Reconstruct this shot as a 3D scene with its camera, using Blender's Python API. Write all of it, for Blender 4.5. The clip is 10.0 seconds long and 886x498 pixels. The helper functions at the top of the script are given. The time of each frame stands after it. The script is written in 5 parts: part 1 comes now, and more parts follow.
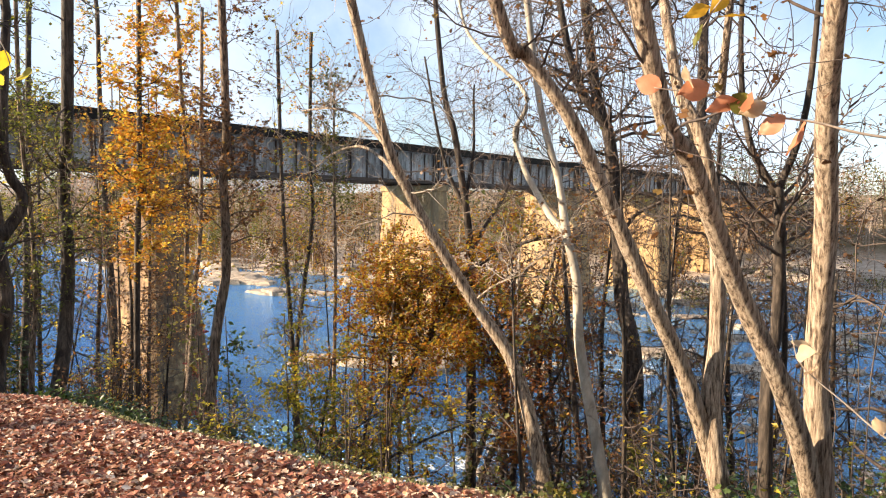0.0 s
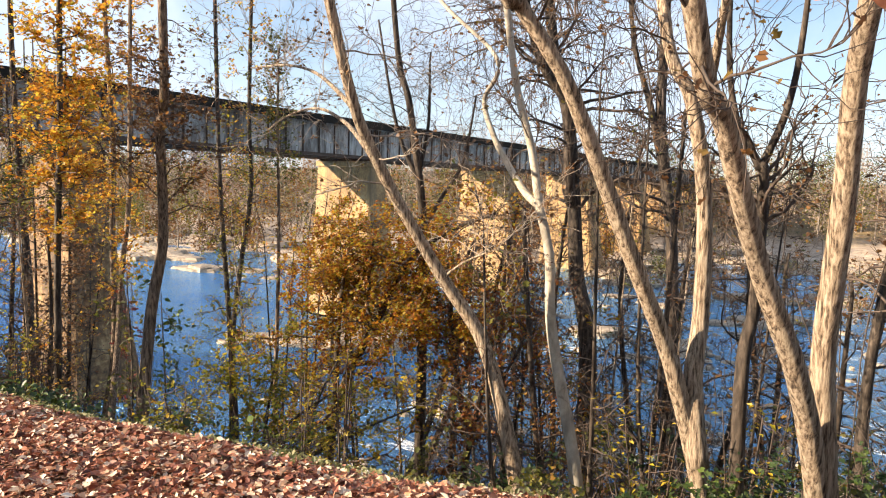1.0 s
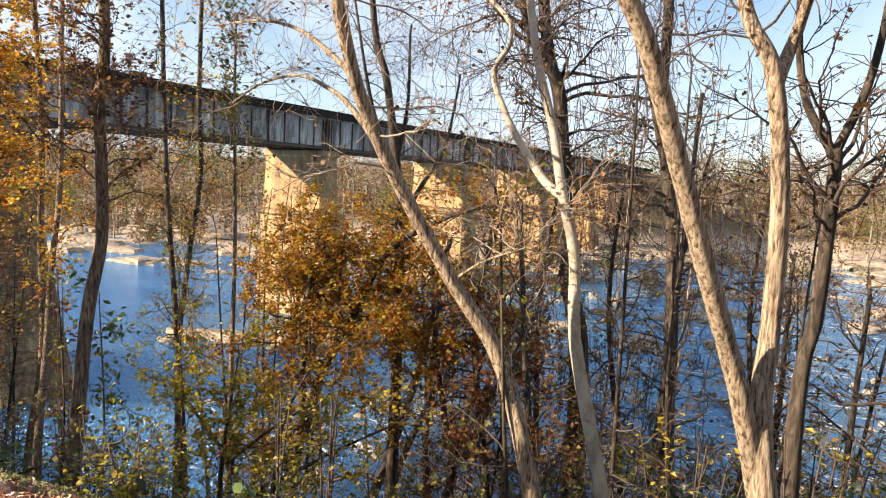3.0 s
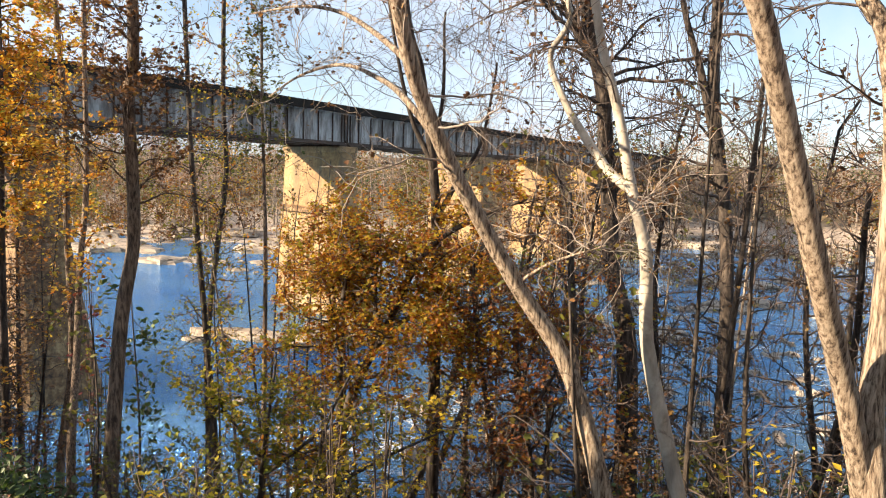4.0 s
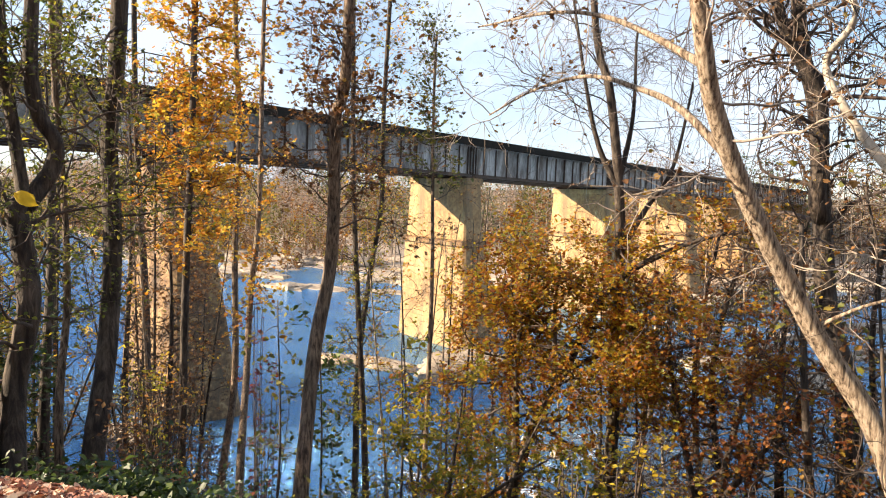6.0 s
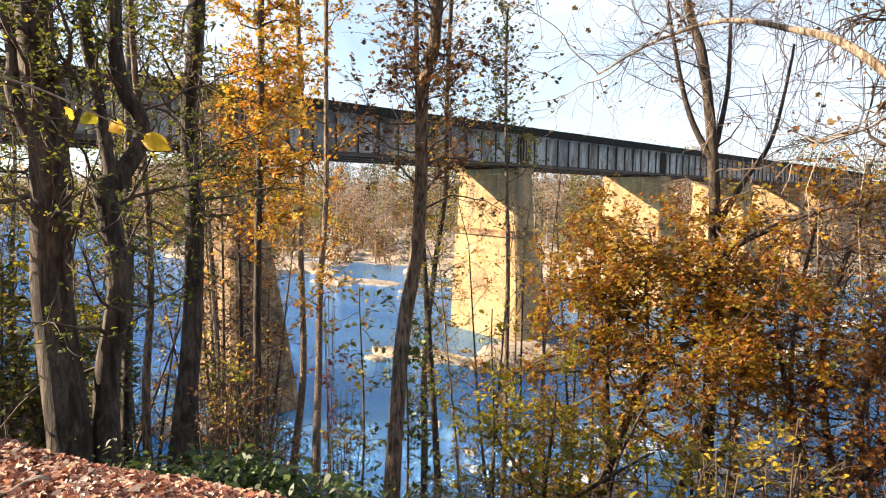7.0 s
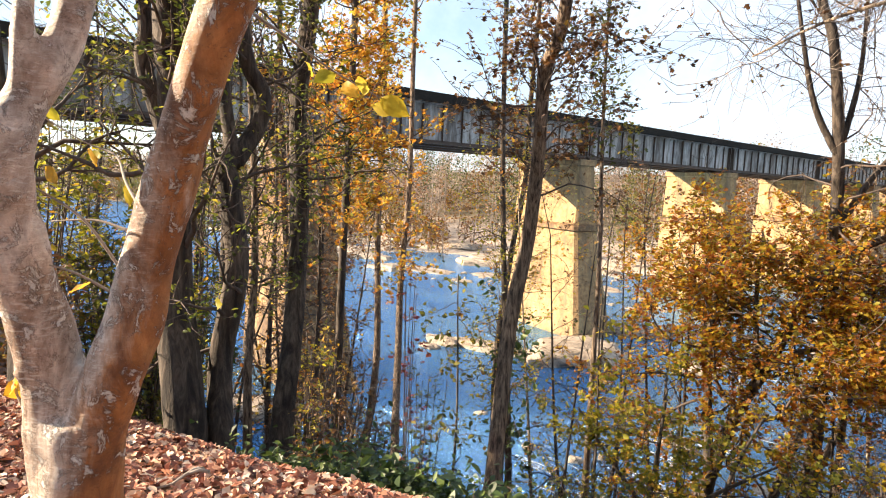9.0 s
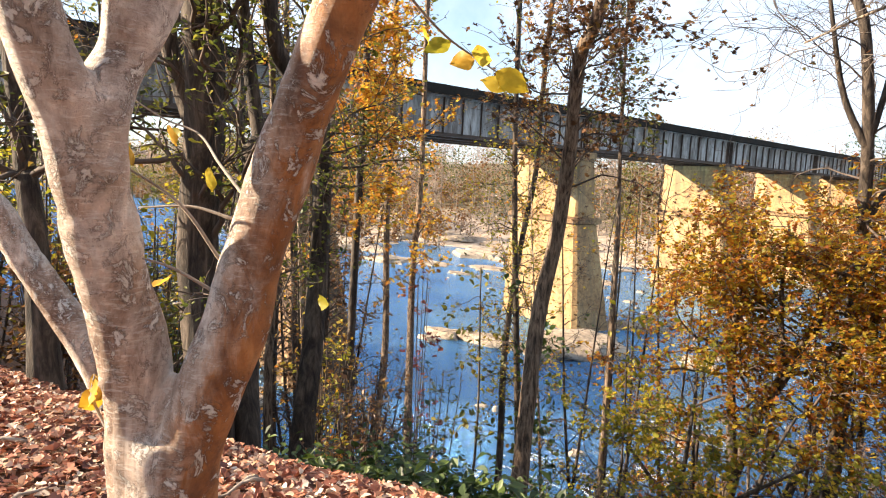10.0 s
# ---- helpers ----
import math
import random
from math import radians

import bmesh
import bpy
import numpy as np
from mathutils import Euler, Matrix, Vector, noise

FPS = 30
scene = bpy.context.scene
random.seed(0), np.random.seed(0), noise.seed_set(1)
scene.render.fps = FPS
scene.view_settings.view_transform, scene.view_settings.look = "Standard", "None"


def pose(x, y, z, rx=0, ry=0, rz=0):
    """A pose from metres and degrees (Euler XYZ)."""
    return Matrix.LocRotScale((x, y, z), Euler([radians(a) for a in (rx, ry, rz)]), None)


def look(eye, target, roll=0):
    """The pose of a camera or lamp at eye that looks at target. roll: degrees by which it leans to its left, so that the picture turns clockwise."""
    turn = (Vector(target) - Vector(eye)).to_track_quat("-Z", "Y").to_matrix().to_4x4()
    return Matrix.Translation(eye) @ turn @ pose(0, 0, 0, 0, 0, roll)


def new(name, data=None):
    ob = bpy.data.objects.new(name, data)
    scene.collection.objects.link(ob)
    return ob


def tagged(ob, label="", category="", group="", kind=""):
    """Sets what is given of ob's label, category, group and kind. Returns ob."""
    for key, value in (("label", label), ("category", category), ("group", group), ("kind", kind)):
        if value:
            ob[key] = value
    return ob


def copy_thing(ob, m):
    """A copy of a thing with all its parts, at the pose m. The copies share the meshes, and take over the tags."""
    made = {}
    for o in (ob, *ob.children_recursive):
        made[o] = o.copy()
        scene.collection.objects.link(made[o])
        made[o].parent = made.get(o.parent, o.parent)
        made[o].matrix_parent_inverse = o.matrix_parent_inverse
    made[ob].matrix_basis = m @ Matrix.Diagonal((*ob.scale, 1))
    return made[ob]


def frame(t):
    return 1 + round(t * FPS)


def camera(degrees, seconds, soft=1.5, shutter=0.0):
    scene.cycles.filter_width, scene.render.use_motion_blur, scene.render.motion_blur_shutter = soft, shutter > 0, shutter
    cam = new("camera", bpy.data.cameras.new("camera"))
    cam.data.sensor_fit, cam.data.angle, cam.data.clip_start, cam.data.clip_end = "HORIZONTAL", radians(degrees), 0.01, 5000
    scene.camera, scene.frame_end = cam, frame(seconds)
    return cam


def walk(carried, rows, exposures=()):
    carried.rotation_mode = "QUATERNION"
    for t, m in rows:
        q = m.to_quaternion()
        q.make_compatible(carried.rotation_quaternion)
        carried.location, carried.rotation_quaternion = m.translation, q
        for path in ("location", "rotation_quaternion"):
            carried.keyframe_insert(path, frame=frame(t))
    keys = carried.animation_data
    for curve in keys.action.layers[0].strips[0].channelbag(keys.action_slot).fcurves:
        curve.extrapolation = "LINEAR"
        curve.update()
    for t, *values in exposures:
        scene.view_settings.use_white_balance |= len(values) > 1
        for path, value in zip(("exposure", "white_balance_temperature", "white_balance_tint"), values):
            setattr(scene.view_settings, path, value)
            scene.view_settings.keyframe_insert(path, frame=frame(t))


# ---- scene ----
cam = camera(68.2, 10.0, soft=1.1)
PATH = [
    (0, (36.928, -16.679, 2.064), (35.662, -15.137, 1.924), 0.7),
    (0.5, (36.552, -16.566, 2.019), (35.25, -15.056, 1.868), 0.6),
    (1, (36.261, -16.51, 1.943), (35.165, -14.849, 1.743), 2.0),
    (1.5, (35.985, -16.312, 1.903), (34.989, -14.583, 1.77), 1.0),
    (2, (35.682, -16.094, 1.853), (34.697, -14.365, 1.659), 2.4),
    (2.2, (35.549, -16.015, 1.808), (34.629, -14.252, 1.599), 3.1),
    (3.3, (34.865, -15.692, 1.834), (33.867, -13.971, 1.628), 2.5),
    (3.5, (34.765, -15.639, 1.811), (33.73, -13.939, 1.618), 1.9),
    (4, (34.427, -15.53, 1.824), (33.43, -13.812, 1.589), 1.7),
    (4.5, (34.056, -15.416, 1.756), (32.892, -13.797, 1.599), 1.0),
    (5, (33.748, -15.377, 1.702), (32.501, -13.819, 1.568), 2.7),
    (5.5, (33.391, -15.495, 1.709), (32.167, -13.93, 1.483), 1.5),
    (6, (33.045, -15.664, 1.693), (31.77, -14.131, 1.546), 2.1),
    (6.2, (32.895, -15.724, 1.67), (31.549, -14.252, 1.52), 0.3),
    (7.3, (32.134, -15.669, 1.413), (30.741, -14.246, 1.232), 0.7),
    (7.5, (32.054, -15.68, 1.41), (30.634, -14.286, 1.202), 0.5),
    (8, (31.831, -15.739, 1.413), (30.343, -14.413, 1.244), 2.6),
    (8.5, (31.686, -15.845, 1.414), (30.25, -14.463, 1.246), 3.7),
    (9, (31.537, -15.938, 1.405), (30.062, -14.603, 1.2), 2.5),
    (9.5, (31.314, -15.98, 1.376), (29.832, -14.654, 1.162), 2.0),
    (10, (31.122, -16.05, 1.366), (29.661, -14.703, 1.138), 2.9),
]
walk(cam, [(t, look(e, g, r)) for t, e, g, r in PATH], [(0, 1.66), (2, 1.54), (5, 1.63), (6, 1.70), (7.5, 1.86), (10, 1.93)])

# ---- light: low autumn sun and clear sky ----
SUN = Vector((-0.70, -0.635, 0.365)).normalized()
world = bpy.data.worlds.new("sky")
scene.world = world
world.use_nodes = True
wn = world.node_tree
sky = wn.nodes.new("ShaderNodeTexSky")
sky.sky_type = "NISHITA"
sky.sun_disc = False
sky.sun_elevation = math.asin(SUN.z)
sky.sun_rotation = math.atan2(SUN.x, SUN.y)
sky.air_density, sky.dust_density, sky.ozone_density = 1.0, 0.4, 2.0
# thin high cloud over the blue
veil_at = wn.nodes.new("ShaderNodeTexCoord")
veil = wn.nodes.new("ShaderNodeTexNoise")
veil.inputs["Scale"].default_value, veil.inputs["Detail"].default_value, veil.inputs["Roughness"].default_value = 3.2, 7.0, 0.6
veil_amount = wn.nodes.new("ShaderNodeMapRange")
for n, v in ((1, 0.36), (2, 0.62), (3, 0.12), (4, 0.9)):
    veil_amount.inputs[n].default_value = v
veiled = wn.nodes.new("ShaderNodeMix")
veiled.data_type = "RGBA"
veiled.inputs[7].default_value = (4.4, 5.0, 5.9, 1)
wn.links.new(veil_at.outputs["Generated"], veil.inputs["Vector"])
wn.links.new(veil.outputs[0], veil_amount.inputs[0])
wn.links.new(veil_amount.outputs[0], veiled.inputs[0])
wn.links.new(sky.outputs[0], veiled.inputs[6])
wn.links.new(veiled.outputs[2], wn.nodes["Background"].inputs[0])
wn.nodes["Background"].inputs[1].default_value = 0.071
sun = new("sun", bpy.data.lights.new("sun", "SUN"))
sun.data.energy, sun.data.angle, sun.data.color = 5.0, radians(0.53), (1.0, 0.80, 0.57)
sun.matrix_world = look((0, 0, 60), Vector((0, 0, 60)) - SUN)


# ---- materials ----
def ramp(nt, fac, stops):
    n = nt.nodes.new("ShaderNodeValToRGB")
    while len(n.color_ramp.elements) < len(stops):
        n.color_ramp.elements.new(0.5)
    for e, (p, c) in zip(n.color_ramp.elements, stops):
        e.position, e.color = p, (*c, 1)
    nt.links.new(fac, n.inputs[0])
    return n.outputs[0]


def noise_tex(nt, scale, detail=6.0, rough=0.6, stretch=(1, 1, 1), coord="Object", distort=0.0):
    tc = nt.nodes.new("ShaderNodeTexCoord")
    mp = nt.nodes.new("ShaderNodeMapping")
    mp.inputs["Scale"].default_value = stretch
    n = nt.nodes.new("ShaderNodeTexNoise")
    n.inputs["Scale"].default_value, n.inputs["Detail"].default_value, n.inputs["Roughness"].default_value = scale, detail, rough
    n.inputs["Distortion"].default_value = distort
    nt.links.new(tc.outputs[coord], mp.inputs[0])
    nt.links.new(mp.outputs[0], n.inputs["Vector"])
    return n.outputs[0]


def mix(nt, fac, a, b, mode="MIX"):
    n = nt.nodes.new("ShaderNodeMix")
    n.data_type, n.blend_type = "RGBA", mode
    for sock, v in ((n.inputs[0], fac), (n.inputs[6], a), (n.inputs[7], b)):
        if hasattr(v, "is_output"):
            nt.links.new(v, sock)
        elif isinstance(v, (int, float)):
            sock.default_value = v
        else:
            sock.default_value = (*v, 1)
    return n.outputs[2]


def bump(nt, bsdf, height, strength, dist=0.02):
    b = nt.nodes.new("ShaderNodeBump")
    b.inputs["Strength"].default_value, b.inputs["Distance"].default_value = strength, dist
    nt.links.new(height, b.inputs["Height"])
    nt.links.new(b.outputs[0], bsdf.inputs["Normal"])


def blank(name):
    m = bpy.data.materials.new(name)
    m.use_nodes = True
    return m, m.node_tree, m.node_tree.nodes["Principled BSDF"]


def surface(name, stops, big=0.6, fine=9.0, rough=0.8, relief=0.5, dist=0.03, stretch=(1, 1, 1), stain=None, spread=0.0, metal=0.0, each=0.0):
    """Grain at a fine scale, patches at a big one, optional stains, relief."""
    m, nt, b = blank(name)
    f1 = noise_tex(nt, fine, 8, 0.65, stretch)
    f2 = noise_tex(nt, big, 4, 0.55, stretch)
    both = nt.nodes.new("ShaderNodeMix")
    both.inputs[0].default_value = 0.5
    nt.links.new(f1, both.inputs[2])
    nt.links.new(f2, both.inputs[3])
    col = ramp(nt, both.outputs[0], stops)
    if stain:
        s = noise_tex(nt, big * 2.3, 5, 0.7, stain[1])
        col = mix(nt, ramp(nt, s, [(0.48, (0, 0, 0)), (0.66, (1, 1, 1))]), col, stain[0])
    if each:
        oi = nt.nodes.new("ShaderNodeObjectInfo")
        hv = nt.nodes.new("ShaderNodeHueSaturation")
        mr = nt.nodes.new("ShaderNodeMapRange")
        mr.inputs[3].default_value, mr.inputs[4].default_value = 1 - each, 1 + each
        nt.links.new(oi.outputs["Random"], mr.inputs[0])
        nt.links.new(mr.outputs[0], hv.inputs["Value"])
        nt.links.new(col, hv.inputs["Color"])
        col = hv.outputs[0]
    nt.links.new(col, b.inputs["Base Color"])
    b.inputs["Roughness"].default_value, b.inputs["Metallic"].default_value = rough, metal
    bump(nt, b, f1, relief, dist)
    return m


def leafy(name, stops, through_light=0.45, rough=0.5):
    """Leaves: each one its own tone, some light passing through the blade."""
    m, nt, b = blank(name)
    g = nt.nodes.new("ShaderNodeNewGeometry")
    col = ramp(nt, g.outputs["Random Per Island"], stops)
    col = mix(nt, 0.35, col, mix(nt, 1.0, col, ramp(nt, noise_tex(nt, 30, 3), [(0.3, (0.4, 0.35, 0.3)), (0.7, (1, 1, 1))]), "MULTIPLY"))
    tr = nt.nodes.new("ShaderNodeBsdfTranslucent")
    ms = nt.nodes.new("ShaderNodeMixShader")
    ms.inputs[0].default_value = through_light
    nt.links.new(col, b.inputs["Base Color"])
    nt.links.new(col, tr.inputs[0])
    b.inputs["Roughness"].default_value = rough
    nt.links.new(b.outputs[0], ms.inputs[1])
    nt.links.new(tr.outputs[0], ms.inputs[2])
    nt.links.new(ms.outputs[0], nt.nodes["Material Output"].inputs[0])
    return m


def bark(name, stops, fine=14.0, stretch=(1, 1, 0.18), relief=0.9, dist=0.03, patch=None, twist=0.6, mottle=0.55):
    m, nt, b = blank(name)
    f1 = noise_tex(nt, fine, 8, 0.7, stretch, distort=twist)
    f2 = noise_tex(nt, 1.7, 4, 0.6)
    col = ramp(nt, f1, stops)
    col = mix(nt, 1.0, col, ramp(nt, f2, [(0.25, (mottle, mottle, mottle)), (0.7, (1.15, 1.1, 1.05))]), "MULTIPLY")
    if patch:
        p = noise_tex(nt, patch[1], 5, 0.7, patch[2], distort=0.8)
        col = mix(nt, ramp(nt, p, [(patch[3], (0, 0, 0)), (patch[3] + 0.09, (1, 1, 1))]), col, patch[0])
    nt.links.new(col, b.inputs["Base Color"])
    b.inputs["Roughness"].default_value = 0.85
    bump(nt, b, f1, relief, dist)
    return m


M = {}
M["bark_dark"] = bark("bark_dark", [(0.38, (0.015, 0.011, 0.009)), (0.5, (0.058, 0.044, 0.034)), (0.64, (0.15, 0.12, 0.095))])
M["bark_grey"] = bark("bark_grey", [(0.38, (0.05, 0.034, 0.024)), (0.45, (0.24, 0.175, 0.12)), (0.58, (0.56, 0.46, 0.35))], fine=38, stretch=(1, 1, 0.11), relief=1.0, dist=0.05, twist=0.25, mottle=0.78)
M["bark_brown"] = bark("bark_brown", [(0.38, (0.03, 0.021, 0.015)), (0.46, (0.125, 0.088, 0.062)), (0.60, (0.34, 0.26, 0.19))], fine=34, stretch=(1, 1, 0.12), relief=1.0, dist=0.04, twist=0.3, mottle=0.7)
M["bark_pale"] = bark("bark_pale", [(0.25, (0.22, 0.19, 0.15)), (0.5, (0.45, 0.41, 0.34)), (0.75, (0.62, 0.57, 0.48))], fine=7, stretch=(1, 1, 0.5), relief=0.35,
                      patch=((0.20, 0.16, 0.12), 3.0, (1, 1, 1.6), 0.58))


def smooth_bark(name, tones, flakes=0.57, pale=(0.74, 0.70, 0.65), rusty=None):
    """Thin bark in patches of tone, with fine level pores, curling pale flakes and dark scars."""
    m, nt, b = blank(name)
    tone = noise_tex(nt, 2.6, 7, 0.7, (1, 1, 0.4), distort=1.0)
    col = ramp(nt, tone, tones)
    pores = noise_tex(nt, 38, 6, 0.62, (0.75, 0.75, 3.2), distort=0.6)
    col = mix(nt, ramp(nt, pores, [(0.53, (0, 0, 0)), (0.61, (0.62, 0.62, 0.62))]), col, pale)
    col = mix(nt, ramp(nt, pores, [(0.30, (0.35, 0.35, 0.35)), (0.38, (0, 0, 0))]), col, (0.10, 0.055, 0.035))
    if rusty:  # rust-brown outer bark; warm bounce right and sunlit pale left also painted in
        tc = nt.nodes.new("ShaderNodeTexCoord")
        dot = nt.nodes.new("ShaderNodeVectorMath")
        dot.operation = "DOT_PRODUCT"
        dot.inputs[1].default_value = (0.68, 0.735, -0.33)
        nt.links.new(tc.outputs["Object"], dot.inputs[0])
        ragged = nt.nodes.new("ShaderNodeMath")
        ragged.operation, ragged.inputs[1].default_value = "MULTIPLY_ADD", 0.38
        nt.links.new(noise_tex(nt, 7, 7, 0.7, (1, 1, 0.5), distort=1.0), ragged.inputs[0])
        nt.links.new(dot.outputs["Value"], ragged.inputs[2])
        bounce_side = nt.nodes.new("ShaderNodeMapRange")
        bounce_side.inputs[1].default_value, bounce_side.inputs[2].default_value = -0.085, -0.01
        nt.links.new(ragged.outputs[0], bounce_side.inputs[0])
        col = mix(nt, bounce_side.outputs[0], col, ramp(nt, tone, rusty))
    blotch = noise_tex(nt, 9, 6, 0.7, (1, 1, 0.6), distort=1.4)
    col = mix(nt, 0.8, col, mix(nt, 1.0, col, ramp(nt, blotch, [(0.34, (0.42, 0.36, 0.32)), (0.50, (0.9, 0.88, 0.86)), (0.64, (1.25, 1.22, 1.18))]), "MULTIPLY"))
    flake = noise_tex(nt, 15, 9, 0.78, (1, 1, 0.8), distort=0.5)
    edge = ramp(nt, flake, [(flakes - 0.045, (0, 0, 0)), (flakes - 0.012, (0.75, 0.75, 0.75)), (flakes, (0, 0, 0))])
    col = mix(nt, edge, col, (0.09, 0.045, 0.028))
    lifted = ramp(nt, flake, [(flakes - 0.004, (0, 0, 0)), (flakes + 0.012, (1, 1, 1))])
    col = mix(nt, lifted, col, pale)
    nt.links.new(col, b.inputs["Base Color"])
    b.inputs["Roughness"].default_value = 0.6
    hgt = mix(nt, 0.35, mix(nt, 0.5, flake, lifted), mix(nt, 0.5, pores, blotch))
    bump(nt, b, hgt, 1.0, 0.035)
    return m


M["bark_smooth"] = smooth_bark("bark_smooth", [(0.34, (0.15, 0.075, 0.045)), (0.42, (0.40, 0.285, 0.215)), (0.50, (0.57, 0.47, 0.40)), (0.58, (0.78, 0.74, 0.69))], 0.565,
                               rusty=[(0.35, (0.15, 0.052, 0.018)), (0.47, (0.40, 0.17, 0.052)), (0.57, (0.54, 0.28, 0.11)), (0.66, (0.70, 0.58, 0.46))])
M["twig"] = bark("twig", [(0.3, (0.04, 0.03, 0.024)), (0.6, (0.12, 0.09, 0.075))], relief=0.2)
M["twig_pale"] = bark("twig_pale", [(0.3, (0.20, 0.16, 0.13)), (0.6, (0.42, 0.36, 0.30))], relief=0.2)
M["leaf_orange"] = leafy("leaf_orange", [(0.0, (0.19, 0.052, 0.014)), (0.26, (0.38, 0.135, 0.018)), (0.50, (0.50, 0.25, 0.022)), (0.75, (0.56, 0.40, 0.035)), (1.0, (0.26, 0.27, 0.04))], 0.62)
M["leaf_gold"] = leafy("leaf_gold", [(0.0, (0.38, 0.13, 0.02)), (0.3, (0.60, 0.27, 0.03)), (0.7, (0.70, 0.45, 0.05)), (0.9, (0.60, 0.48, 0.07)), (1.0, (0.30, 0.30, 0.05))], 0.55)
M["leaf_mid"] = leafy("leaf_mid", [(0.0, (0.05, 0.075, 0.014)), (0.5, (0.16, 0.19, 0.03)), (0.85, (0.32, 0.33, 0.045)), (1.0, (0.50, 0.40, 0.05))], 0.5)
M["leaf_yellow"] = leafy("leaf_yellow", [(0.0, (0.52, 0.36, 0.03)), (0.6, (0.70, 0.52, 0.04)), (1.0, (0.34, 0.36, 0.05))], 0.5)
M["leaf_olive"] = leafy("leaf_olive", [(0.0, (0.05, 0.06, 0.012)), (0.5, (0.13, 0.14, 0.025)), (0.85, (0.28, 0.25, 0.035)), (1.0, (0.30, 0.15, 0.03))])
M["leaf_green"] = leafy("leaf_green", [(0.0, (0.02, 0.04, 0.010)), (0.6, (0.045, 0.085, 0.018)), (1.0, (0.12, 0.17, 0.032))], 0.3, 0.5)
M["leaf_brown"] = leafy("leaf_brown", [(0.0, (0.07, 0.035, 0.018)), (0.5, (0.19, 0.09, 0.035)), (0.85, (0.33, 0.16, 0.05)), (1.0, (0.26, 0.20, 0.05))])
# mauve-grey bare crowns; distance haze and peach sunlight painted into the tones
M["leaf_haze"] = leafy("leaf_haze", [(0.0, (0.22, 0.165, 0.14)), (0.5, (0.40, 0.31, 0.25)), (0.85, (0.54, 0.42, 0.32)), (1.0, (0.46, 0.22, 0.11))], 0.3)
M["leaf_rust"] = leafy("leaf_rust", [(0.0, (0.12, 0.035, 0.015)), (0.4, (0.27, 0.085, 0.02)), (0.75, (0.40, 0.16, 0.028)), (1.0, (0.36, 0.25, 0.04))], 0.5)
M["leaf_sage"] = leafy("leaf_sage", [(0.0, (0.12, 0.14, 0.05)), (0.6, (0.27, 0.28, 0.12)), (1.0, (0.46, 0.42, 0.22))], 0.4)
M["leaf_wine"] = leafy("leaf_wine", [(0.0, (0.10, 0.018, 0.02)), (0.6, (0.24, 0.035, 0.03)), (1.0, (0.36, 0.09, 0.03))])
M["leaf_pink"] = leafy("leaf_pink", [(0.0, (0.60, 0.15, 0.06)), (0.6, (0.70, 0.30, 0.16)), (1.0, (0.68, 0.44, 0.26))], 0.4)
M["leaf_lime"] = leafy("leaf_lime", [(0.0, (0.15, 0.17, 0.02)), (0.5, (0.34, 0.32, 0.03)), (0.85, (0.56, 0.45, 0.04)), (1.0, (0.56, 0.30, 0.03))], 0.58)
M["leaf_cream"] = leafy("leaf_cream", [(0.0, (0.55, 0.38, 0.24)), (0.6, (0.62, 0.48, 0.31)), (1.0, (0.40, 0.34, 0.19))], 0.35)
M["litter"] = leafy("litter", [(0.0, (0.07, 0.024, 0.018)), (0.22, (0.22, 0.07, 0.042)), (0.48, (0.42, 0.16, 0.09)), (0.70, (0.57, 0.29, 0.17)), (0.86, (0.72, 0.52, 0.37)), (1.0, (0.80, 0.70, 0.58))], 0.12, 0.6)
M["concrete"] = surface("pier_concrete", [(0.36, (0.17, 0.095, 0.042)), (0.5, (0.35, 0.212, 0.09)), (0.64, (0.50, 0.34, 0.16))], big=0.35, fine=3.5, relief=0.6, dist=0.08,
                        stain=((0.17, 0.12, 0.065), (1, 1, 0.12)))
# darker, more mottled concrete for the near pier and the ledges
M["concrete_dark"] = surface("dark_concrete", [(0.38, (0.05, 0.028, 0.014)), (0.5, (0.20, 0.11, 0.045)), (0.64, (0.46, 0.31, 0.145))], big=0.6, fine=4.0, relief=0.7, dist=0.08,
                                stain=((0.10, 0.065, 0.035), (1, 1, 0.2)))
M["girder"] = surface("girder_paint", [(0.36, (0.075, 0.058, 0.046)), (0.47, (0.22, 0.20, 0.178)), (0.60, (0.44, 0.415, 0.38))], big=0.5, fine=3, rough=0.7, relief=0.25, dist=0.01, stretch=(1, 1, 0.3),
                      stain=((0.075, 0.05, 0.034), (1, 1.6, 0.22)))
M["rust"] = surface("rusted_steel", [(0.3, (0.035, 0.024, 0.018)), (0.55, (0.085, 0.055, 0.038)), (0.8, (0.15, 0.095, 0.06))], big=0.8, fine=8, relief=0.4, dist=0.01)
M["tie"] = surface("tie_wood", [(0.3, (0.010, 0.0085, 0.007)), (0.6, (0.028, 0.023, 0.018)), (0.85, (0.06, 0.05, 0.04))], big=1.2, fine=12, relief=0.5, each=0.3)
M["tie"].node_tree.nodes["Principled BSDF"].inputs["Specular IOR Level"].default_value = 0.1
M["steel"] = surface("rail_steel", [(0.3, (0.08, 0.06, 0.05)), (0.7, (0.2, 0.17, 0.15))], fine=12, rough=0.45, metal=0.6)
M["rock"] = surface("river_rock", [(0.28, (0.15, 0.115, 0.085)), (0.5, (0.38, 0.30, 0.22)), (0.78, (0.58, 0.49, 0.38))], big=0.5, fine=3.0, relief=0.9, dist=0.12,
                    stain=((0.10, 0.08, 0.06), (1, 1, 2.0)))


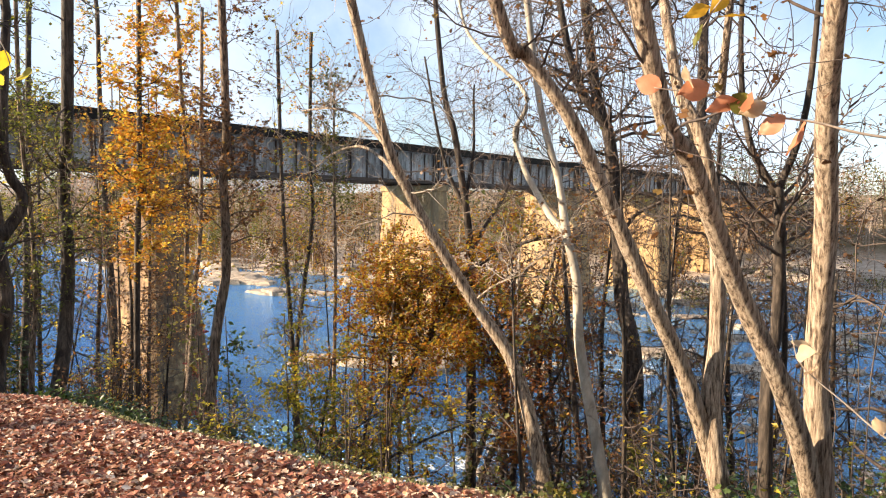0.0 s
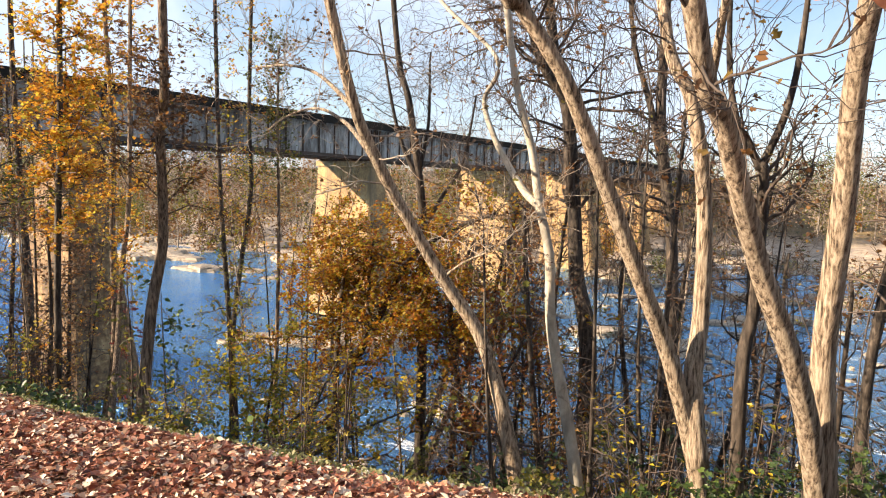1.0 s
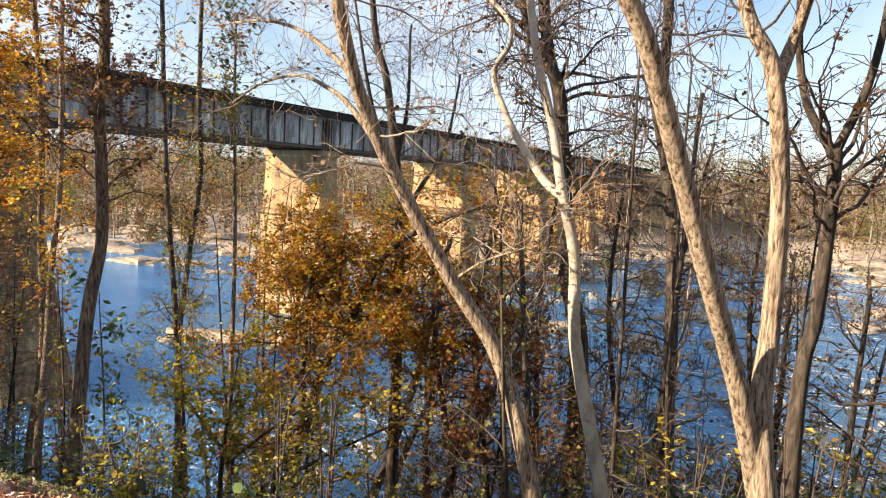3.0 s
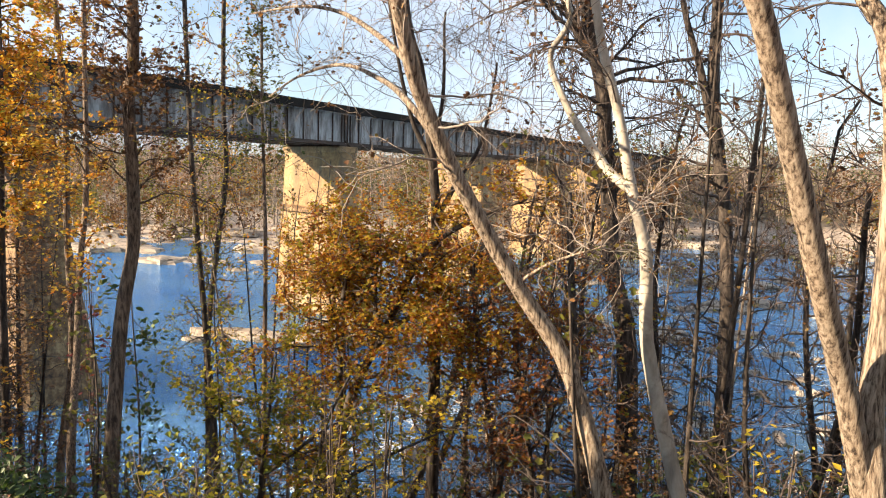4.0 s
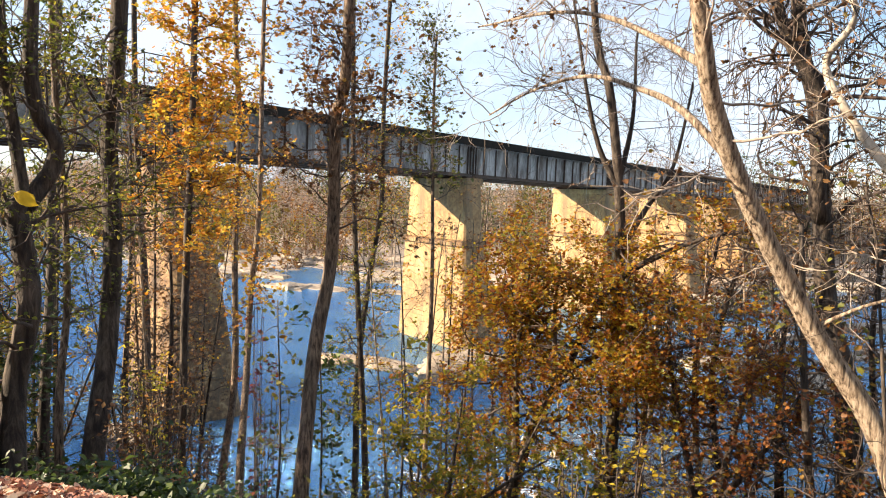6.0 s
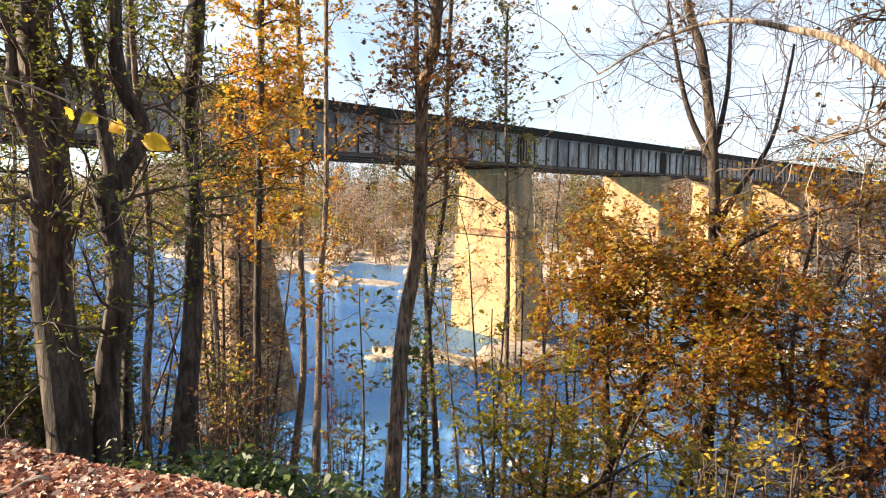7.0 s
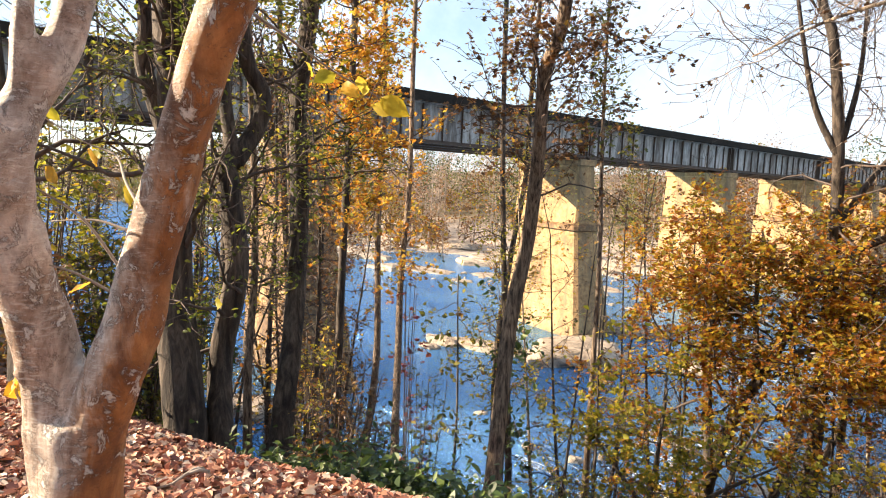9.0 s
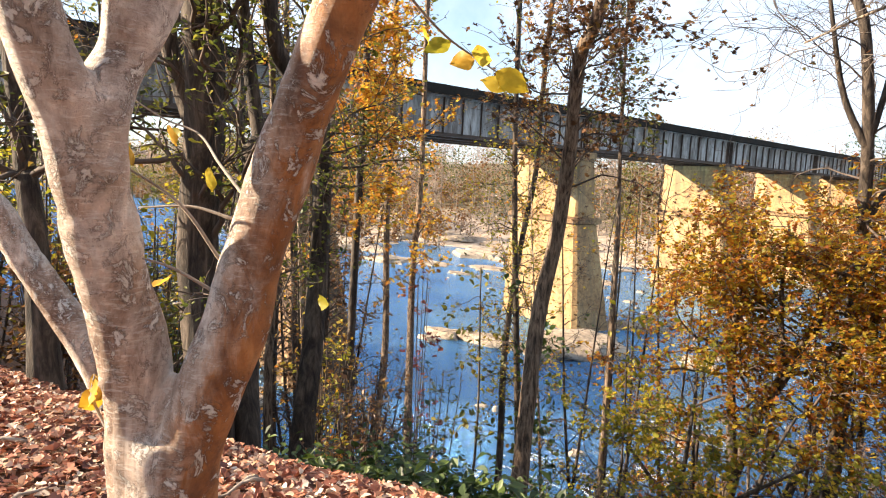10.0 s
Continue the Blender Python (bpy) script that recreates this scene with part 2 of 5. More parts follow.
# ---- mesh building ----
class Build:
    """Collects rings, leaves and boxes, and becomes one mesh."""

    def __init__(self):
        self.v, self.f, self.n = [], [], 0

    def add(self, verts, faces):
        verts = np.asarray(verts, float)
        self.v.append(verts)
        self.f.extend([tuple(int(i) + self.n for i in q) for q in faces])
        self.n += len(verts)

    def tube(self, pts, radii, sides=6, rough=0.0, rng=None, cap=True):
        pts = np.asarray(pts, float)
        k = len(pts)
        tan = np.gradient(pts, axis=0)
        tan /= np.linalg.norm(tan, axis=1)[:, None] + 1e-9
        ref = np.array((0.31, 0.95, 0.05)) if abs(tan[0][2]) > 0.5 else np.array((0, 0, 1.0))
        u = np.cross(tan, ref)
        u /= np.linalg.norm(u, axis=1)[:, None] + 1e-9
        w = np.cross(tan, u)
        a = np.arange(sides) * (2 * math.pi / sides)
        r = np.asarray(radii, float)[:, None] * np.ones(sides)
        if rough and rng is not None:
            r = r * (1 + rough * rng.standard_normal((k, sides)))
        ring = pts[:, None, :] + r[:, :, None] * (np.cos(a)[None, :, None] * u[:, None, :] + np.sin(a)[None, :, None] * w[:, None, :])
        faces = []
        for i in range(k - 1):
            o = i * sides
            for j in range(sides):
                q = (j + 1) % sides
                faces.append((o + j, o + q, o + sides + q, o + sides + j))
        if cap:
            faces.append(tuple(range(sides))[::-1])
            faces.append(tuple(range((k - 1) * sides, k * sides)))
        self.add(ring.reshape(-1, 3), faces)

    def box(self, lo, hi, bevel=0.0):
        (x0, y0, z0), (x1, y1, z1) = lo, hi
        self.add([(x0, y0, z0), (x1, y0, z0), (x1, y1, z0), (x0, y1, z0), (x0, y0, z1), (x1, y0, z1), (x1, y1, z1), (x0, y1, z1)],
                 [(0, 3, 2, 1), (4, 5, 6, 7), (0, 1, 5, 4), (1, 2, 6, 5), (2, 3, 7, 6), (3, 0, 4, 7)])

    def leaves(self, centres, size, rng, flat=0.5, shape="oval", curl=1.0, vary=0.45):
        """Small bent blades at the centres; flat: how far they lie level."""
        c = np.asarray(centres, float)
        k = len(c)
        if not k:
            return
        nrm = rng.standard_normal((k, 3))
        nrm[:, 2] = np.abs(nrm[:, 2]) + flat * 3
        nrm /= np.linalg.norm(nrm, axis=1)[:, None]
        d = np.cross(nrm, rng.standard_normal((k, 3)))
        d /= np.linalg.norm(d, axis=1)[:, None]
        s = np.cross(nrm, d)
        L = size * (1 + vary * rng.uniform(-1, 1, (k, 1)))
        bend = curl * rng.uniform(-0.05, 0.32, (k, 1))
        if shape == "oval":
            W = L * 0.30
            P = [c - d * L * 0.5, c - d * L * 0.05 + s * W - nrm * 0 + nrm * bend * L * 0.5, c + d * L * 0.5 - nrm * bend * L * 0.6, c - d * L * 0.05 - s * W + nrm * bend * L * 0.5]
            fc = [(0, 2, 1), (0, 3, 2)]
        elif shape == "round":
            W = L * 0.30
            P = [c - d * L * 0.5, c - d * L * 0.28 + s * W * 0.72 + nrm * bend * L * 0.3, c + s * W + nrm * bend * L * 0.5, c + d * L * 0.28 + s * W * 0.66 + nrm * bend * L * 0.2,
                 c + d * L * 0.55 - nrm * bend * L * 0.5, c + d * L * 0.28 - s * W * 0.66 + nrm * bend * L * 0.2, c - s * W + nrm * bend * L * 0.5, c - d * L * 0.28 - s * W * 0.72 + nrm * bend * L * 0.3]
            fc = [(0, 2, 1), (0, 4, 2), (2, 4, 3), (0, 6, 4), (4, 6, 5), (0, 7, 6)]
        else:  # lobed, star-like outline
            W = L * 0.5
            P = [c - d * L * 0.45, c - d * L * 0.10 + s * W + nrm * bend * L * 0.5, c + d * L * 0.12 + s * W * 0.40, c + d * L * 0.30 + s * W * 0.72 + nrm * bend * L * 0.7,
                 c + d * L * 0.55 - nrm * bend * L * 0.4, c + d * L * 0.30 - s * W * 0.72 + nrm * bend * L * 0.7, c + d * L * 0.12 - s * W * 0.40, c - d * L * 0.10 - s * W + nrm * bend * L * 0.5]
            fc = [(0, 2, 1), (0, 4, 2), (2, 4, 3), (0, 6, 4), (4, 6, 5), (0, 7, 6)]
        m = len(P)
        V = np.stack(P, axis=1).reshape(-1, 3)
        base = (np.arange(k) * m)[:, None, None] + np.array(fc)[None]
        self.v.append(V)
        self.f.extend(map(tuple, (base.reshape(-1, 3) + self.n).tolist()))
        self.n += len(V)

    def mesh(self, name, material, smooth=True):
        me = bpy.data.meshes.new(name)
        me.from_pydata(np.concatenate(self.v).tolist() if self.v else [], [], self.f)
        me.materials.append(material)
        if smooth:
            me.polygons.foreach_set("use_smooth", [True] * len(me.polygons))
        me.update()
        return me


def part(name, built, material, parent=None, label="", smooth=True):
    """One mesh object, under a thing or a part if one is given."""
    ob = new(name, built if isinstance(built, bpy.types.Mesh) else built.mesh(name, material, smooth))
    if parent is not None:
        ob.parent = parent
    return tagged(ob, label)


def empty(name, place, label, category, group="", kind=""):
    ob = new(name)
    ob.location = place
    ob.empty_display_size = 0.2
    return tagged(ob, label, category, group, kind)


def smooth_path(pts, steps):
    """A Catmull-Rom line through a few points."""
    p = np.asarray(pts, float)
    if len(p) == 2:
        return p[0] + (p[1] - p[0]) * np.linspace(0, 1, steps + 1)[:, None]
    q = np.vstack([2 * p[0] - p[1], p, 2 * p[-1] - p[-2]])
    out = []
    for i in range(1, len(q) - 2):
        a, b, c, d = q[i - 1:i + 3]
        for t in np.linspace(0, 1, steps, endpoint=False):
            out.append(0.5 * (2 * b + (c - a) * t + (2 * a - 5 * b + 4 * c - d) * t * t + (3 * b - a - 3 * c + d) * t ** 3))
    out.append(q[-2])
    return np.array(out)


# ---- the lie of the land ----
WATER = -10.5


def fbm(x, y, s, seed=0.0, octaves=4):
    return noise.fractal(Vector((x * s + seed, y * s - seed, seed * 0.7)), 1.0, 2.0, octaves)


def step(a, b, v):
    t = min(1.0, max(0.0, (v - a) / (b - a)))
    return t * t * (3 - 2 * t)


def bank_edge(x):
    return -14.25 + (0.13 if x > 29 else 0.24) * (min(max(x, 21.0), 60.0) - 29.0) + 0.06 * math.sin(x * 0.9)


def land(x, y):
    """Height of the ground: a level path on top of a steep bank, the river bed, low rocks and the far shore."""
    top = 0.07 * (x - 29.5) - 0.01 * (y + 15) if x > 20 else -0.665 - 0.01 * (y + 15) + 0.035 * (x - 20)
    top = max(top, -3.0) if x < 40 else min(top, 1.2)
    d = y - bank_edge(x)
    drop = 0.0 if d < -0.5 else (0.36 * (d + 0.5) ** 2 if d < 0.6 else 0.436 + 0.79 * (d - 0.6))
    near = top - drop + 0.06 * fbm(x, y, 0.7) + (0.25 * fbm(x, y, 0.25, 3) if d > 1.5 else 0)
    far_line = 52 + 62 * step(-30, 25, x) + 10 * fbm(x, y, 0.02, 7)
    e = y - far_line
    bed = WATER - 0.9 + 0.75 * fbm(x, y, 0.11, 5, 5) * step(14, 34, y)
    far = WATER - 0.9 + 1.3 * step(-6, 8, e) + 1.2 * step(6, 40, e) + 15.0 * step(24, 120, e) + (0.7 * fbm(x, y, 0.13, 9) if e > -4 else 0)
    return max(near, bed, far)


# ---- ground, one sheet to the horizon ----
def spaced(*runs):
    out = []
    for a, b, s in runs:
        out.extend(np.arange(a, b, s).tolist())
    return out + [runs[-1][1]]


def ground_material():
    m, nt, b = blank("bank_soil")
    tc = nt.nodes.new("ShaderNodeTexCoord")
    sp = nt.nodes.new("ShaderNodeSeparateXYZ")
    nt.links.new(tc.outputs["Object"], sp.inputs[0])
    mr = nt.nodes.new("ShaderNodeMapRange")
    mr.inputs[1].default_value, mr.inputs[2].default_value = 4.0, 12.0
    nt.links.new(sp.outputs[1], mr.inputs[0])
    hi = nt.nodes.new("ShaderNodeMapRange")
    hi.inputs[1].default_value, hi.inputs[2].default_value = -8.6, -6.5
    nt.links.new(sp.outputs[2], hi.inputs[0])
    f = noise_tex(nt, 7, 9, 0.7)
    soil = ramp(nt, f, [(0.3, (0.035, 0.022, 0.014)), (0.5, (0.13, 0.065, 0.035)), (0.72, (0.26, 0.13, 0.07))])
    rock = ramp(nt, noise_tex(nt, 0.8, 9, 0.7), [(0.3, (0.17, 0.13, 0.095)), (0.5, (0.42, 0.33, 0.25)), (0.75, (0.60, 0.50, 0.40))])
    wood = ramp(nt, noise_tex(nt, 0.3, 8, 0.7), [(0.3, (0.06, 0.06, 0.03)), (0.6, (0.20, 0.14, 0.07)), (0.8, (0.30, 0.17, 0.08))])
    far = mix(nt, hi.outputs[0], rock, wood)
    nt.links.new(mix(nt, mr.outputs[0], soil, far), b.inputs["Base Color"])
    b.inputs["Roughness"].default_value = 0.95
    bump(nt, b, f, 0.8, 0.05)
    return m


M["ground"] = ground_material()
gx = spaced((-1800, -300, 150), (-300, -60, 10), (-60, 14, 1.6), (14, 22, 0.5), (22, 40, 0.22), (40, 60, 1.0), (60, 300, 10), (300, 1800, 150))
gy = spaced((-1800, -300, 150), (-300, -50, 12), (-50, -20, 1.2), (-20, -9, 0.2), (-9, 3, 0.5), (3, 140, 1.7), (140, 300, 8), (300, 1800, 150))
g = Build()
nx, ny = len(gx), len(gy)
g.add([(x, y, land(x, y)) for y in gy for x in gx], [(j * nx + i, j * nx + i + 1, (j + 1) * nx + i + 1, (j + 1) * nx + i) for j in range(ny - 1) for i in range(nx - 1)])
tagged(part("ground", g, M["ground"]), "leaf-strewn brown earth bank falling steeply to the river", "ground", kind="structure")


def water_material():
    m, nt, b = blank("river_water")
    b.inputs["Specular Tint"].default_value = (0.50, 0.72, 1.0, 1)
    f1 = noise_tex(nt, 0.9, 5, 0.6, (1, 2.2, 1), distort=0.5)
    f2 = noise_tex(nt, 7.0, 5, 0.65, (1, 1.8, 1))
    both = nt.nodes.new("ShaderNodeMix")
    both.inputs[0].default_value = 0.4
    nt.links.new(f1, both.inputs[2])
    nt.links.new(f2, both.inputs[3])
    patches = noise_tex(nt, 0.085, 4, 0.6, (1, 2.0, 1))
    col = ramp(nt, patches, [(0.36, (0.20, 0.46, 0.78)), (0.50, (0.30, 0.58, 0.85)), (0.62, (0.38, 0.65, 0.86)), (0.72, (0.36, 0.56, 0.62)), (0.80, (0.30, 0.38, 0.30))])
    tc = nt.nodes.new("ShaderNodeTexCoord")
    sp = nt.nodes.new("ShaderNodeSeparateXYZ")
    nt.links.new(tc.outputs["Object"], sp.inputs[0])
    shoal = nt.nodes.new("ShaderNodeMapRange")
    for n, v in ((1, 4.0), (2, 16.0), (3, 0.0), (4, 0.11)):
        shoal.inputs[n].default_value = v
    nt.links.new(sp.outputs[0], shoal.inputs[0])
    foam = nt.nodes.new("ShaderNodeMath")
    foam.operation = "ADD"
    nt.links.new(noise_tex(nt, 0.55, 8, 0.75, (1, 2.5, 1), distort=1.0), foam.inputs[0])
    nt.links.new(shoal.outputs[0], foam.inputs[1])
    # near bank's shade and dark tree reflections painted into the water colour
    shade_fade = nt.nodes.new("ShaderNodeMapRange")
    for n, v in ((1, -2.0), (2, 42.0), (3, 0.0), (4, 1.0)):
        shade_fade.inputs[n].default_value = v
    nt.links.new(sp.outputs[1], shade_fade.inputs[0])
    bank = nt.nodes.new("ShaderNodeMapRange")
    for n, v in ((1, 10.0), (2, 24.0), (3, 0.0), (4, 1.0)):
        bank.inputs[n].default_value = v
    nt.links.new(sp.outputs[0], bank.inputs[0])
    # bed holds the painted shade tint, darker towards larger x
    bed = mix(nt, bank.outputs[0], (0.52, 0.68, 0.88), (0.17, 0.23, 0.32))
    col = mix(nt, shade_fade.outputs[0], mix(nt, 1.0, col, bed, "MULTIPLY"), col)
    white = ramp(nt, foam.outputs[0], [(0.66, (0, 0, 0)), (0.74, (1, 1, 1))])
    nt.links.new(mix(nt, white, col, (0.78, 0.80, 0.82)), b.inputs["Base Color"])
    nt.links.new(mix(nt, white, (0.9, 0.9, 0.9), (0, 0, 0)), b.inputs["Metallic"])
    b.inputs["Roughness"].default_value = 0.13
    bump(nt, b, both.outputs[0], 1.0, 0.35)
    return m


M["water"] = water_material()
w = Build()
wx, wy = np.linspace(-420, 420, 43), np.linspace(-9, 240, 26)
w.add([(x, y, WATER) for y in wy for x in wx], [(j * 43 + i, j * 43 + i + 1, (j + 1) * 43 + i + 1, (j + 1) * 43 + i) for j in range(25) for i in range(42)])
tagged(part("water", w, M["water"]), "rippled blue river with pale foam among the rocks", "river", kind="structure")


# ---- the railway bridge ----
SPAN, FIRST = 25.5, 2.1


def shaft(b, rows, chamfer):
    """A pier's shaft through level outlines: height, x from, x to, half width."""
    n = 8
    verts, faces = [], []
    for z, xa, xb, hw in rows:
        c = chamfer * hw
        verts += [(xa + c, -hw, z), (xb - c * 0.35, -hw, z), (xb, -hw + c * 0.35, z), (xb, hw - c * 0.35, z), (xb - c * 0.35, hw, z), (xa + c, hw, z), (xa, hw - c, z), (xa, -hw + c, z)]
    for i in range(len(rows) - 1):
        for j in range(n):
            faces.append((i * n + j, i * n + (j + 1) % n, (i + 1) * n + (j + 1) % n, (i + 1) * n + j))
    faces += [tuple(range(n))[::-1], tuple(range((len(rows) - 1) * n, len(rows) * n))]
    b.add(verts, faces)


def make_pier(coat="concrete", back=0.0, label="tall tapering tan concrete railway bridge pier standing in the river"):
    pier = empty("bridge_pier", (0, FIRST, 0), label, "bridge pier", "bridge piers")
    lower = Build()
    rows, lifts = [], [-13.0, -10.6, -8.4, -6.3, -4.2, -2.05]
    for za, zb in zip(lifts, lifts[1:]):  # poured in lifts, a thin recessed joint between them
        for z, inset in ((za, 0.035), (za + 0.05, 0.0), (zb - 0.05, 0.0), (zb, 0.035)):
            k = -2.05 - z
            rows.append((z, -8.35 - back - 0.04 * k + inset, 0.62 + 0.15 * k - inset, 1.2 + 0.088 * k - inset))
    shaft(lower, rows, 0.5)
    lower.v[0] += np.stack([0 * lower.v[0][:, 0], np.maximum(0, -2.05 - lower.v[0][:, 2]) * 0.035, 0 * lower.v[0][:, 0]], 1)
    part("lower_shaft", lower, M[coat], pier, smooth=False)
    ledge = Build()
    shaft(ledge, [(-2.06, -8.45, 0.68, 1.24), (-1.98, -8.72, 0.95, 1.5), (-1.66, -8.72, 0.95, 1.5), (-1.50, -8.4, 0.62, 1.2)], 0.5)
    part("ledge", ledge, M["concrete_dark"], pier, "rust-stained projecting course", smooth=False)
    upper = Build()
    shaft(upper, [(-1.6, -8.2, 0.45, 1.05), (-1.0, -8.18, 0.42, 1.02), (1.0, -8.1, 0.3, 0.93), (3.15, -8.0, 0.15, 0.85)], 0.45)
    part("upper_shaft", upper, M[coat], pier, smooth=False)
    cap = Build()
    shaft(cap, [(3.10, -8.1, 0.22, 0.90), (3.16, -8.2, 0.30, 0.98), (3.55, -8.2, 0.30, 0.98), (3.62, -8.14, 0.25, 0.93)], 0.4)
    part("cap", cap, M["concrete"], pier, "stained cap course", smooth=False)
    for gxx in (-0.2, -2.6, -4.9, -7.3):
        for s in (-0.5, 0.5):
            pad = Build()
            pad.box((gxx - 0.42, s - 0.36, 3.60), (gxx + 0.42, s + 0.36, 3.67))
            pad.box((gxx - 0.3, s - 0.3, 3.665), (gxx + 0.3, s + 0.3, 3.75))
            part("bearing", pad, M["rust"], pier, "rusty steel bearing", smooth=False)
    return pier


SKEW = -12.0  # the piers stand along the current, askew to the track
near_pier = make_pier("concrete_dark", 1.2, "tall dark brown concrete railway bridge pier by the near bank")
near_pier.matrix_world = pose(0, FIRST + 0.75, 0, 0, 0, SKEW)
pier = make_pier()
pier.matrix_world = pose(0, FIRST + SPAN, 0, 0, 0, SKEW)
for k in (-2, -1, 2, 3, 4, 5, 6):
    copy_thing(pier, pose(0, FIRST + SPAN * k, 0, 0, 0, SKEW))


def make_span():
    span = empty("bridge_span", (0, FIRST, 0), "grey rust-streaked steel plate girder railway span with dark ties", "bridge", "bridge spans")
    y0, y1 = 0.08, SPAN - 0.08
    stiff = Build()
    stiff.box((0, -0.07, 3.95), (0.15, -0.05, 6.2))
    stiff.box((0.0, -0.07, 3.95), (0.02, 0.07, 6.2))
    sm = stiff.mesh("stiffener", M["rust"], False)
    for i, x in enumerate((-0.2, -2.6, -4.9, -7.3)):
        web = Build()
        web.box((x - 0.02, y0, 3.85), (x, y1, 6.25))
        wob = part("web", web, M["girder"], span, smooth=False)
        for nm, za, zb in (("lower_flange", 3.75, 3.85), ("upper_flange", 6.2, 6.3)):
            fl = Build()
            fl.box((x - 0.24, y0, za), (x + 0.22, y1, zb))
            fl.box((x, y0, za + 0.1 if za < 4 else za - 0.14), (x + 0.03, y1, za + 0.24 if za < 4 else za))
            part(nm, fl, M["rust"] if za < 4 else M["girder"], span, "rusty riveted flange", smooth=False)
        if i == 0:
            for y in [0.2, 0.55] + np.linspace(1.7, SPAN - 1.7, 14).tolist() + [SPAN - 0.55, SPAN - 0.2]:
                s = part("stiffener", sm, None, wob)
                s.location = (x + 0.001, y, 0)
    for y in np.linspace(0.6, SPAN - 0.6, 6):
        fr = Build()
        fr.box((-7.3, y - 0.06, 3.95), (-0.25, y + 0.06, 4.15))
        fr.box((-7.3, y - 0.06, 5.9), (-0.25, y + 0.06, 6.1))
        part("cross_frame", fr, M["rust"], span, smooth=False)
    tie = Build()
    tie.box((-8.0, -0.12, 6.3), (0.55, 0.12, 6.56))
    tm = tie.mesh("tie", M["tie"], False)
    for y in np.arange(0.3, SPAN, 0.62):
        t = part("tie", tm, None, span)
        t.location = (0, y, 0)
    for x in (0.42, -7.87):
        gt = Build()
        gt.box((x - 0.12, 0.0, 6.56), (x + 0.12, SPAN, 6.86))
        part("guard_timber", gt, M["tie"], span, "dark weathered timber", smooth=False)
    # solid strip added for the dark band of tie ends and their dark undersides
    edge = Build()
    edge.box((0.56, 0.0, 6.27), (0.63, SPAN, 6.80))
    part("edge_plank", edge, M["tie"], span, "dark weathered timber", smooth=False)
    for x in (-3.0, -4.45):
        r = Build()
        r.box((x - 0.035, 0, 6.56), (x + 0.035, SPAN, 6.73))
        part("rail", r, M["steel"], span, smooth=False)
    return span


span = make_span()
for k in (-3, -2, -1, 1, 2, 3, 4, 5):
    copy_thing(span, pose(0, FIRST + SPAN * k, 0))


# ---- trees ----
def wander(rng, start, way, length, n, bend, lift):
    """A branch's line from start: a drifting direction, lifting or drooping."""
    p, d = np.array(start, float), np.array(way, float)
    d /= np.linalg.norm(d)
    out = [p.copy()]
    for _ in range(n):
        d = d + bend * rng.standard_normal(3)
        d[2] += lift / n
        d /= np.linalg.norm(d)
        p = p + d * (length / n)
        out.append(p.copy())
    return np.array(out)


